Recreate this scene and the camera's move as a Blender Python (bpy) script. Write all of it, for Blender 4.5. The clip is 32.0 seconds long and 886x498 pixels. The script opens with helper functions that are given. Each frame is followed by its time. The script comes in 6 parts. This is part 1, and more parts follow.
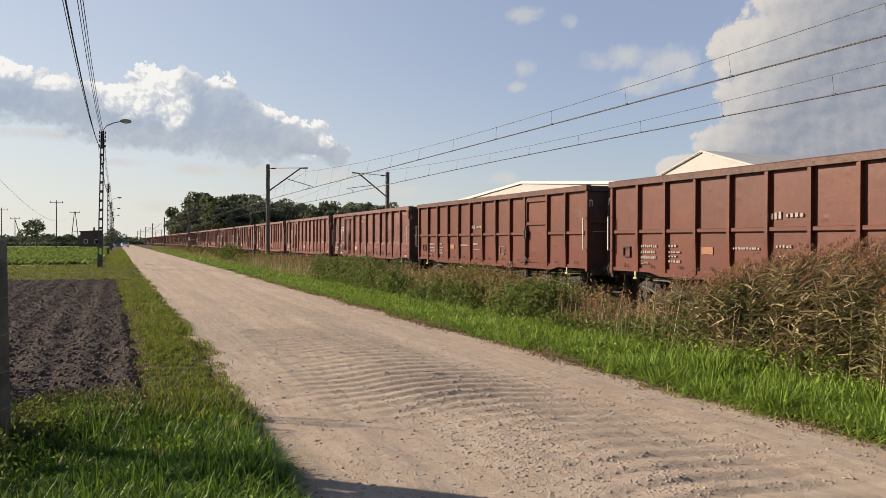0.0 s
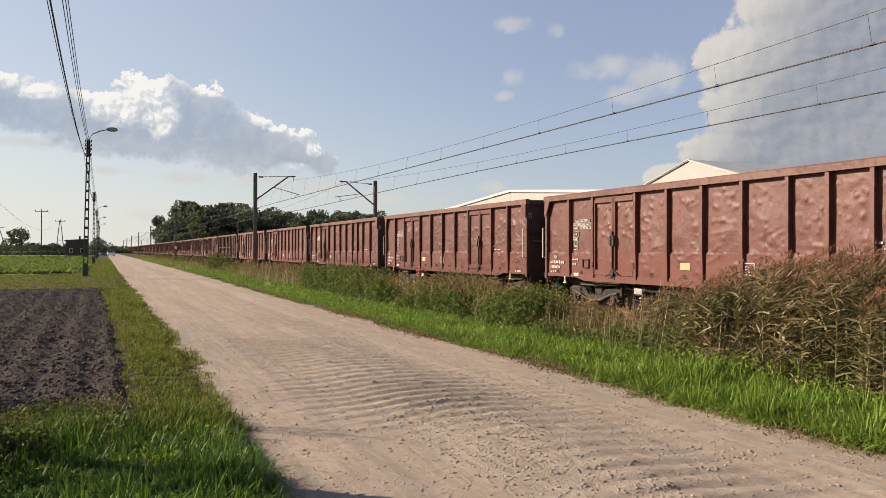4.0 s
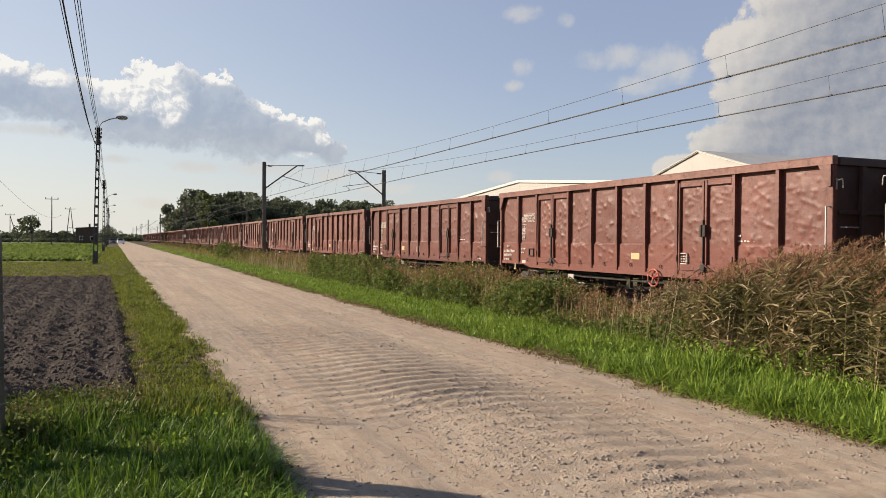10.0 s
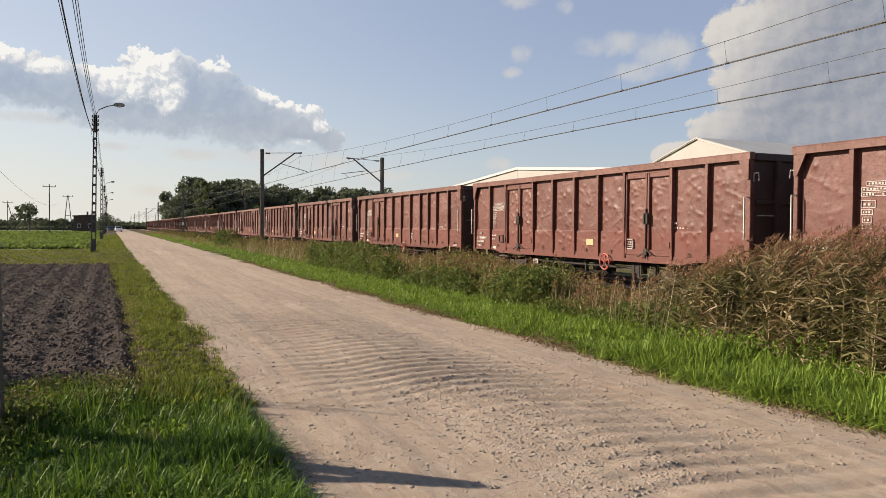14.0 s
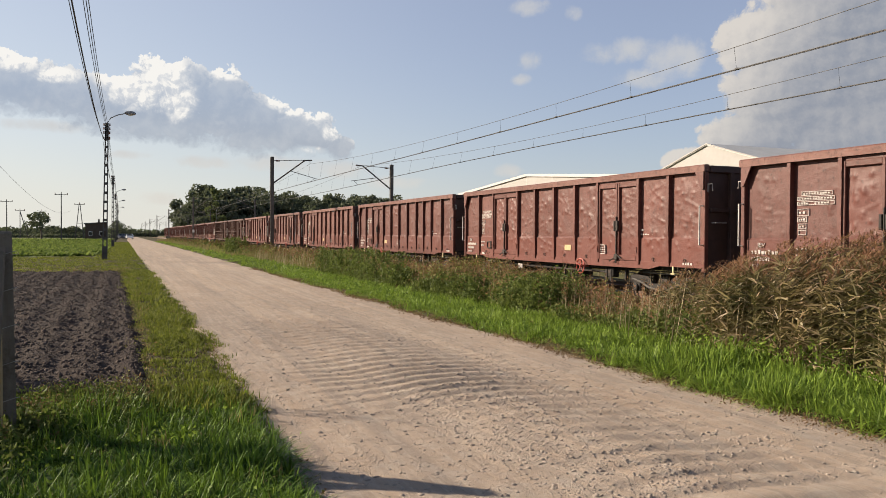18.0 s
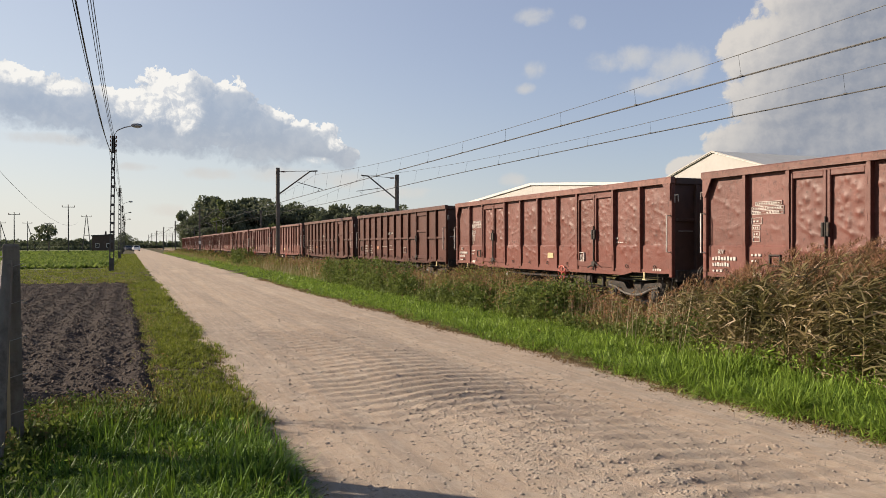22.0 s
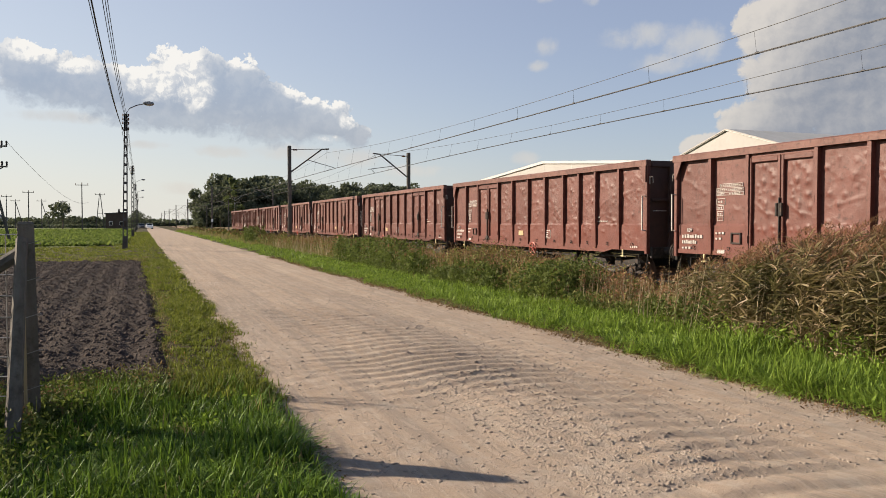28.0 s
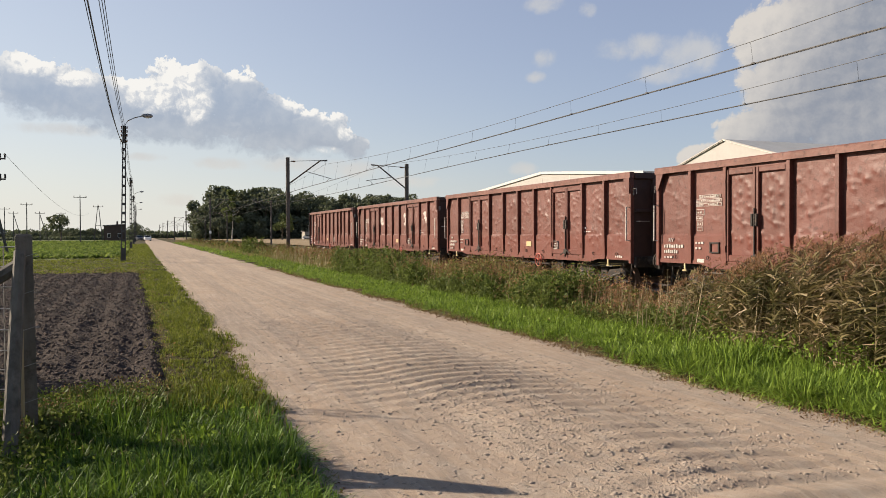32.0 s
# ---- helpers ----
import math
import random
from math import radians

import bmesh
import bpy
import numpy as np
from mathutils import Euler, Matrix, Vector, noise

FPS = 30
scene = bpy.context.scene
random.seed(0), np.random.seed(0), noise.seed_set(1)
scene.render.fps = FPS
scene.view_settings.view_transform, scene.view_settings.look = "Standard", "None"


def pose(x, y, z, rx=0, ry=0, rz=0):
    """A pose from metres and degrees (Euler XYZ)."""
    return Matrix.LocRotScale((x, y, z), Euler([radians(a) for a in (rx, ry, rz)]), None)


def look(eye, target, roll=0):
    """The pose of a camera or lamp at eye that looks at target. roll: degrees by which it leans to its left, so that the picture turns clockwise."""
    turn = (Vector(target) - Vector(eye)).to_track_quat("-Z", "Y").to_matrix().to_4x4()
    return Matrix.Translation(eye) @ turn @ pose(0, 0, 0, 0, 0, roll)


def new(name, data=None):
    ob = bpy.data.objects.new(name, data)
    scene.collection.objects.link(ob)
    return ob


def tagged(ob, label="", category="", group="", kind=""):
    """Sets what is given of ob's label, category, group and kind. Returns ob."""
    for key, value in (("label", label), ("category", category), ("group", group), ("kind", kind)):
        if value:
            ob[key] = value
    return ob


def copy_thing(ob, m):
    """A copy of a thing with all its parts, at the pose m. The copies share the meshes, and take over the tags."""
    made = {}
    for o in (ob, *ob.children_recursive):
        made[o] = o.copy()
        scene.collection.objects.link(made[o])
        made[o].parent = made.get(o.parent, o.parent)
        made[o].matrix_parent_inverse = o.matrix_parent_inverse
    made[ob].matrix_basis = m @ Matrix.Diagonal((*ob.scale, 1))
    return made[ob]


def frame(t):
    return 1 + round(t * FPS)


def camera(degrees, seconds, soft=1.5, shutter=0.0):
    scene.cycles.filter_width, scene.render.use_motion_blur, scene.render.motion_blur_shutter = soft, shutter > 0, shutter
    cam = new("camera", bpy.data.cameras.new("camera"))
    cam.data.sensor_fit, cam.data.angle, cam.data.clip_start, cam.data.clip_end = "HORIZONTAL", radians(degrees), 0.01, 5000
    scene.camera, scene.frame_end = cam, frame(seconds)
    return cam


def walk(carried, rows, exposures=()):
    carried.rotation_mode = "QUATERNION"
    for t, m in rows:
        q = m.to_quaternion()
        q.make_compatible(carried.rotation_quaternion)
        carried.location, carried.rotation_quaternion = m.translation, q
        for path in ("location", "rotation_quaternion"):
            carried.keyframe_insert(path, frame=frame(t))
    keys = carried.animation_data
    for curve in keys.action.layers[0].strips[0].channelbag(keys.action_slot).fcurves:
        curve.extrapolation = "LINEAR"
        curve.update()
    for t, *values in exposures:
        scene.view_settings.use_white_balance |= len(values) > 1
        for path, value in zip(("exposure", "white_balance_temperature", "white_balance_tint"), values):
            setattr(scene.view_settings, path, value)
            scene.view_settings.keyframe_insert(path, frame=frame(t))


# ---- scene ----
# The camera stands at the roadside; +y runs along the road and the railway, rails at z = 0.
EYE = (0.0, 0.0, 1.75)
cam = camera(59.0, 32.0, soft=0.8)
TURNS = [
    (0.0, -22.56, -0.50, -0.20), (0.5, -22.60, -0.51, -0.34), (1.0, -22.70, -0.35, -0.23), (1.5, -22.66, -0.34, 0.01), (2.0, -22.99, -0.04, -0.13), (2.5, -22.84, 0.04, -0.02),
    (4.5, -23.56, 0.12, -0.17), (5.0, -23.24, -0.11, -0.20), (5.5, -22.71, -0.55, -0.38), (6.0, -22.48, -0.70, -0.56), (6.5, -22.45, -0.91, -0.44), (7.0, -22.81, -0.90, -0.53),
    (7.5, -22.81, -0.73, -0.37), (8.0, -22.73, -0.86, -0.52), (8.5, -22.58, -0.71, -0.53), (9.0, -22.50, -0.62, -0.40), (9.5, -22.69, -0.71, -0.55), (10.0, -22.84, -0.61, -0.50),
    (10.5, -22.64, -0.61, -0.51), (11.0, -22.54, -0.35, -0.54), (11.5, -22.82, -0.47, -0.23), (12.0, -22.92, -0.62, -0.51), (12.5, -22.97, -0.84, -0.47),
    (13.0, -23.17, -1.13, -0.35), (13.5, -23.03, -1.41, -0.43), (14.0, -22.96, -1.53, -0.45), (14.5, -22.56, -1.34, -0.67), (16.5, -23.16, -1.32, -0.48),
    (17.0, -22.51, -1.21, -0.75), (17.5, -22.38, -0.90, -0.84), (18.0, -22.27, -1.03, -0.34), (18.5, -22.39, -0.98, -0.38), (19.0, -22.22, -0.89, -0.34),
    (19.5, -21.67, -0.93, -0.02), (20.0, -21.59, -0.68, -0.14), (20.5, -21.92, -0.55, 0.26), (21.0, -21.94, -0.73, 0.06), (21.5, -22.05, -0.47, 0.03), (22.0, -21.85, -0.34, 0.09),
    (22.5, -21.43, -0.55, 0.44), (23.0, -21.29, -0.69, 0.28), (23.5, -21.31, -1.40, 0.24), (24.0, -21.38, -1.45, 0.04), (24.5, -21.40, -1.57, -0.14), (25.0, -21.14, -1.81, -0.23),
    (25.5, -20.70, -1.94, -0.19), (27.5, -20.98, -1.66, -0.04), (28.0, -21.01, -1.92, -0.00), (28.5, -20.81, -1.87, -0.07), (29.0, -21.00, -1.99, -0.01),
    (29.5, -20.86, -1.63, 0.13), (30.0, -21.25, -1.35, 0.16), (30.5, -21.36, -1.19, 0.29), (31.0, -21.14, -0.88, 0.08), (31.5, -21.23, -0.99, 0.32), (32.0, -21.13, -1.12, 0.20),
]
walk(cam, [(t, pose(*EYE, 90 + p, r, y)) for t, y, p, r in TURNS], exposures=[(0.0, 0.9), (32.0, 0.9)])

CLOUD = 0.52                          # brightness of the clouds and the haze
SUN_AZ, SUN_EL = -52.0, 23.4          # degrees from +y towards +x, and above the horizon


def nd(tree, kind, at=None, operation=None, data_type=None, blend_type=None, feature=None, interpolation=None):
    """A node with its kind of work and its plugs set."""
    node = tree.nodes.new(kind)
    if operation:
        node.operation = operation
    if data_type:
        node.data_type = data_type
    if blend_type:
        node.blend_type = blend_type
    if feature:
        node.feature = feature
    if interpolation:
        node.interpolation_type = interpolation
    for key, value in (at or {}).items():
        socket = node.inputs[key]
        if isinstance(value, bpy.types.NodeSocket):
            tree.links.new(value, socket)
        else:
            socket.default_value = value
    return node


def mth(tree, op, a, b=0.0, c=0.0):
    return nd(tree, "ShaderNodeMath", {0: a, 1: b, 2: c}, operation=op).outputs[0]


def ramp(tree, fac, stops):
    node = nd(tree, "ShaderNodeValToRGB", {0: fac})
    el = node.color_ramp.elements
    while len(el) < len(stops):
        el.new(0.5)
    for e, (p, c) in zip(el, stops):
        e.position = p
        e.color = (*c, 1) if isinstance(c, tuple) else (c, c, c, 1)
    return node.outputs[0]


def mixc(tree, fac, a, b, mode="MIX"):
    node = nd(tree, "ShaderNodeMix", data_type="RGBA", blend_type=mode)
    for key, value in ((0, fac), (6, a), (7, b)):
        if isinstance(value, bpy.types.NodeSocket):
            tree.links.new(value, node.inputs[key])
        elif isinstance(value, tuple):
            node.inputs[key].default_value = (*value, 1)
        else:
            node.inputs[key].default_value = value
    return node.outputs[2]


# clouds: puffs given by azimuth, elevation and their two radii, in degrees
PUFFS_WEST = [(-14, 10.2, 5.0, 1.9), (-6.6, 10.1, 3.0, 1.55), (-3.6, 9.3, 3.0, 1.6), (-0.6, 9.3, 2.2, 1.55), (2.3, 9.9, 2.3, 2.3), (4.2, 9.6, 2.1, 2.5), (6.7, 9.5, 2.1, 2.1), (9.0, 8.4, 2.2, 1.7),
              (11.2, 7.6, 1.9, 1.4), (13.2, 7.2, 1.7, 1.7), (14.6, 6.3, 1.3, 1.1), (4.0, 7.4, 7.4, 1.7), (-4.5, 8.5, 6.0, 1.3), (9.6, 6.7, 5.8, 1.5), (0.5, 7.6, 5.0, 1.5)]
LIT_WEST = [(-12, 11.2, 3.0, 0.8), (-6.4, 10.9, 1.7, 0.75), (-3.9, 10.2, 1.4, 0.55), (-0.4, 10.2, 1.3, 0.9), (2.5, 10.8, 1.9, 1.6), (1.4, 9.6, 2.4, 1.4), (3.6, 9.3, 1.5, 1.5), (6.8, 11.1, 1.1, 0.5),
            (10.2, 9.4, 0.8, 0.6), (11.3, 8.7, 0.9, 0.35), (13.0, 8.5, 0.9, 0.5), (14.2, 7.4, 0.9, 0.7), (12.6, 6.0, 1.2, 0.35)]
PUFFS_EAST = [(44.3, 13.0, 3.5, 2.3), (47.5, 11.0, 6.2, 6.0), (44.8, 9.6, 3.2, 2.5), (43.2, 6.8, 3.2, 1.7), (39.7, 5.2, 2.1, 1.1), (50, 15.5, 6, 5), (52, 6, 8, 4), (46.5, 16.5, 3, 2)]
PUFFS_THIN = [(35.2, 12.9, 3.2, 1.0), (38.4, 12.2, 2.6, 1.7), (36.6, 11.1, 2.6, 0.9), (28.5, 16.1, 1.8, 0.7), (31.6, 15.6, 0.8, 0.6), (28.5, 12.4, 1.1, 0.9), (28, 11.2, 0.9, 0.5), (0.5, 5.3, 1.8, 0.35),
              (5, 5.0, 2.4, 0.5), (9.5, 5.0, 4.0, 0.7), (14.2, 4.7, 2.8, 0.9), (2.4, 2.4, 1.8, 0.55), (27, 4.7, 1.1, 0.55), (29.4, 3.9, 1.6, 0.55), (19, 3.8, 3, 0.6), (-5, 6.9, 3.5, 0.5), (60, 20, 14, 5), (-70, 24, 20, 7), (110, 30, 25, 8), (190, 22, 30, 8)]


def cloud_group(name, puffs, ragged, billow, scale):
    """A field over azimuth and elevation that is above 0 inside the clouds: puffs, frayed by noise and swollen into billows."""
    g = bpy.data.node_groups.new(name, "ShaderNodeTree")
    g.interface.new_socket("P", in_out="INPUT", socket_type="NodeSocketVector")
    g.interface.new_socket("D", in_out="OUTPUT", socket_type="NodeSocketFloat")
    gi, go = g.nodes.new("NodeGroupInput"), g.nodes.new("NodeGroupOutput")
    p = gi.outputs[0]
    n1 = nd(g, "ShaderNodeTexNoise", {"Vector": p, "Scale": scale, "Detail": 9.0, "Roughness": 0.60, "Distortion": 0.2})
    bent = nd(g, "ShaderNodeVectorMath", {0: p, 1: nd(g, "ShaderNodeVectorMath", {0: n1.outputs["Color"], 1: (1.6, 1.6, 0.0)}, operation="MULTIPLY").outputs[0]}, operation="ADD").outputs[0]
    n2 = nd(g, "ShaderNodeTexVoronoi", {"Vector": bent, "Scale": scale * 2.6, "Detail": 3.0, "Roughness": 0.55, "Lacunarity": 2.3, "Smoothness": 0.35}, feature="SMOOTH_F1").outputs["Distance"]
    xyz = nd(g, "ShaderNodeSeparateXYZ", {0: p})
    total = None
    for a, e, ra, re in puffs:
        dx = mth(g, "MULTIPLY", mth(g, "SUBTRACT", xyz.outputs[0], a), 1 / ra)
        dy = mth(g, "MULTIPLY", mth(g, "SUBTRACT", xyz.outputs[1], e), 1 / re)
        d = mth(g, "SUBTRACT", 1.0, mth(g, "ADD", mth(g, "MULTIPLY", dx, dx), mth(g, "MULTIPLY", dy, dy)))
        total = d if total is None else mth(g, "SMOOTH_MAX", total, d, 0.25)
    rough = mth(g, "ADD", mth(g, "MULTIPLY", mth(g, "SUBTRACT", n1.outputs["Fac"], 0.5), ragged), mth(g, "MULTIPLY", mth(g, "SUBTRACT", 0.86, n2), billow))
    out = mth(g, "ADD", mth(g, "MAXIMUM", total, -1.2), rough)
    g.links.new(out, go.inputs[0])
    return g


def make_sky():
    world = bpy.data.worlds.new("sky")
    scene.world = world
    world.use_nodes = True
    w = world.node_tree
    w.nodes.clear()
    sky = nd(w, "ShaderNodeTexSky")
    sky.sky_type, sky.sun_disc = "NISHITA", False
    sky.sun_elevation, sky.sun_rotation = radians(SUN_EL), radians(SUN_AZ)
    sky.altitude, sky.air_density, sky.dust_density, sky.ozone_density = 60.0, 1.0, 0.7, 2.5
    xyz = nd(w, "ShaderNodeSeparateXYZ", {0: nd(w, "ShaderNodeTexCoord").outputs["Generated"]})
    az = mth(w, "MULTIPLY", mth(w, "ARCTAN2", xyz.outputs[0], xyz.outputs[1]), 57.2958)
    el = mth(w, "MULTIPLY", mth(w, "ARCSINE", xyz.outputs[2]), 57.2958)
    here = nd(w, "ShaderNodeCombineXYZ", {0: az, 1: el, 2: 0.0}).outputs[0]

    def field(group, shift):
        node = w.nodes.new("ShaderNodeGroup")
        node.node_tree = group
        w.links.new(nd(w, "ShaderNodeVectorMath", {0: here, 1: shift}, operation="ADD").outputs[0], node.inputs[0])
        return node.outputs[0]

    def smooth(x, lo, hi, a=0.0, b=1.0):
        return nd(w, "ShaderNodeMapRange", {0: x, 1: lo, 2: hi, 3: a, 4: b}, interpolation="SMOOTHSTEP").outputs[0]

    west, lit = cloud_group("cloud_west", PUFFS_WEST, 0.75, 0.75, 0.40), cloud_group("cloud_west_lit", LIT_WEST, 1.0, 0.70, 0.40)
    east, thin = cloud_group("cloud_east", PUFFS_EAST, 0.75, 0.50, 0.32), cloud_group("cloud_thin", PUFFS_THIN, 2.6, 0.4, 0.36)
    dw, de, dt, dl = field(west, (0, 0, 0)), field(east, (0, 0, 0)), field(thin, (0, 0, 0)), field(lit, (0, 0, 0))
    # west cloud: sunlit billows on a blue-grey body, crisp above and dissolving below
    relief = smooth(mth(w, "SUBTRACT", dw, field(west, (-0.16, 0.26, 0))), -0.22, 0.30)
    swell = smooth(mth(w, "SUBTRACT", dw, field(west, (-0.8, 1.3, 0))), -0.5, 1.2)
    bright = mth(w, "MULTIPLY", smooth(dl, -0.45, 1.05), mth(w, "ADD", 0.45, mth(w, "MULTIPLY", relief, 0.62)))
    crest = mth(w, "MULTIPLY", smooth(dw, 0.75, 0.05), mth(w, "MULTIPLY", swell, relief))
    bright = mth(w, "ADD", bright, mth(w, "ADD", mth(w, "MULTIPLY", crest, 0.55), mth(w, "MULTIPLY", swell, 0.16)))
    above = smooth(mth(w, "SUBTRACT", el, mth(w, "SUBTRACT", 8.3, mth(w, "MULTIPLY", az, 0.12))), -1.3, 0.5)
    edge = mth(w, "ADD", 0.75, mth(w, "MULTIPLY", above, -0.65))
    mask_w = mth(w, "MINIMUM", 1.0, mth(w, "DIVIDE", mth(w, "MAXIMUM", dw, 0.0), edge))
    mask_w = mth(w, "MULTIPLY", mask_w, smooth(above, 0.0, 0.6, 0.86, 0.97))
    shade_w = mixc(w, smooth(el, 5.2, 10.0), (0.432, 0.475, 0.540), (0.392, 0.462, 0.578))
    col_w = mixc(w, mth(w, "MINIMUM", bright, 1.0), shade_w, (0.97, 0.945, 0.90))
    # east cloud: pale warm flank towards the sun, slate-grey behind
    flank = smooth(mth(w, "ADD", mth(w, "SUBTRACT", az, 43.0), mth(w, "MULTIPLY", mth(w, "SUBTRACT", 12.0, el), 0.50)), 6.0, -1.5)
    knots = smooth(mth(w, "SUBTRACT", de, field(east, (-0.40, 0.40, 0))), -0.55, 0.55)
    le = mth(w, "ADD", mth(w, "MULTIPLY", flank, 0.72), mth(w, "MULTIPLY", knots, 0.32))
    col_e = mixc(w, le, (0.285, 0.312, 0.372), (0.745, 0.695, 0.635))
    haze = mth(w, "POWER", 2.718, mth(w, "MULTIPLY", mth(w, "MAXIMUM", el, 0.0), -0.15))
    west_side = smooth(az, 40.0, -16.0)
    veil = mth(w, "MULTIPLY", haze, mth(w, "ADD", 0.25, mth(w, "MULTIPLY", west_side, 0.75)))
    bg = nd(w, "ShaderNodeBackground", {0: sky.outputs[0], 1: 0.07}).outputs[0]

    def over(base, fac, colour, strength=1.0):
        top = nd(w, "ShaderNodeBackground", {0: (*colour, 1) if isinstance(colour, tuple) else colour, 1: strength * CLOUD}).outputs[0]
        return nd(w, "ShaderNodeMixShader", {0: fac, 1: base, 2: top}).outputs[0]

    bg = over(bg, mth(w, "MULTIPLY", smooth(el, 48.0, 17.0), mth(w, "ADD", 0.42, mth(w, "MULTIPLY", west_side, 0.12))), mixc(w, west_side, (0.475, 0.485, 0.645), (0.665, 0.675, 0.745)))
    bg = over(bg, mth(w, "MINIMUM", veil, 0.92), (0.82, 0.805, 0.735))
    bg = over(bg, mth(w, "MULTIPLY", smooth(dt, -0.1, 1.3), 0.75), mixc(w, smooth(el, 3.0, 6.5), (0.74, 0.70, 0.64), (0.64, 0.635, 0.63)))
    bg = over(bg, mth(w, "MULTIPLY", smooth(de, -0.05, 0.26), 0.94), col_e)
    bg = over(bg, mask_w, col_w)
    out = w.nodes.new("ShaderNodeOutputWorld")
    w.links.new(bg, out.inputs[0])


make_sky()
sun_data = bpy.data.lights.new("sun", "SUN")
sun_data.energy, sun_data.angle, sun_data.color = 5.4, radians(0.6), (1.0, 0.845, 0.66)
sun = new("sun", sun_data)
sa, se = radians(SUN_AZ), radians(SUN_EL)
sun.matrix_world = look((0, 0, 40), (-math.sin(sa) * math.cos(se), -math.cos(sa) * math.cos(se), 40 - math.sin(se)))


# ---- materials ----
def base_mat(name):
    m = bpy.data.materials.new(name)
    m.use_nodes = True
    m.node_tree.nodes.clear()
    t = m.node_tree
    out = t.nodes.new("ShaderNodeOutputMaterial")
    co = nd(t, "ShaderNodeTexCoord").outputs["Object"]
    return m, t, out, co


def noise_of(t, co, scale, detail=4.0, rough=0.55, squash=None):
    if squash:
        co = nd(t, "ShaderNodeMapping", {0: co, 3: squash}).outputs[0]
    return nd(t, "ShaderNodeTexNoise", {"Vector": co, "Scale": scale, "Detail": detail, "Roughness": rough}).outputs["Fac"]


def plain(name, c1, c2, scale=6.0, rough=0.75, metal=0.0, fine=60.0, bump=0.15, dist=0.01, grime=None, random=0.12, squash=None):
    """Paint, concrete, metal: two tones at a large scale, grain and bump at a small one, and stains."""
    m, t, out, co = base_mat(name)
    big = noise_of(t, co, scale, 5.0, 0.6, squash)
    small = noise_of(t, co, fine, 3.0)
    col = mixc(t, ramp(t, big, [(0.32, 0.0), (0.68, 1.0)]), c1, c2)
    if grime:
        col = mixc(t, mth(t, "MULTIPLY", ramp(t, noise_of(t, co, scale * 2.7, 6.0, 0.65), [(0.5, 0.0), (0.66, 1.0)]), 0.8), col, grime)
    tone = mth(t, "ADD", mth(t, "ADD", 0.9, mth(t, "MULTIPLY", small, 0.2)), mth(t, "MULTIPLY", mth(t, "SUBTRACT", nd(t, "ShaderNodeObjectInfo").outputs["Random"], 0.5), random))
    col = mixc(t, 1.0, col, nd(t, "ShaderNodeCombineXYZ", {0: tone, 1: tone, 2: tone}).outputs[0], "MULTIPLY")
    bmp = nd(t, "ShaderNodeBump", {"Height": mth(t, "ADD", small, mth(t, "MULTIPLY", big, 0.6)), "Strength": bump, "Distance": dist}).outputs[0]
    b = nd(t, "ShaderNodeBsdfPrincipled", {"Base Color": col, "Roughness": rough, "Metallic": metal, "Normal": bmp})
    t.links.new(b.outputs[0], out.inputs[0])
    return m


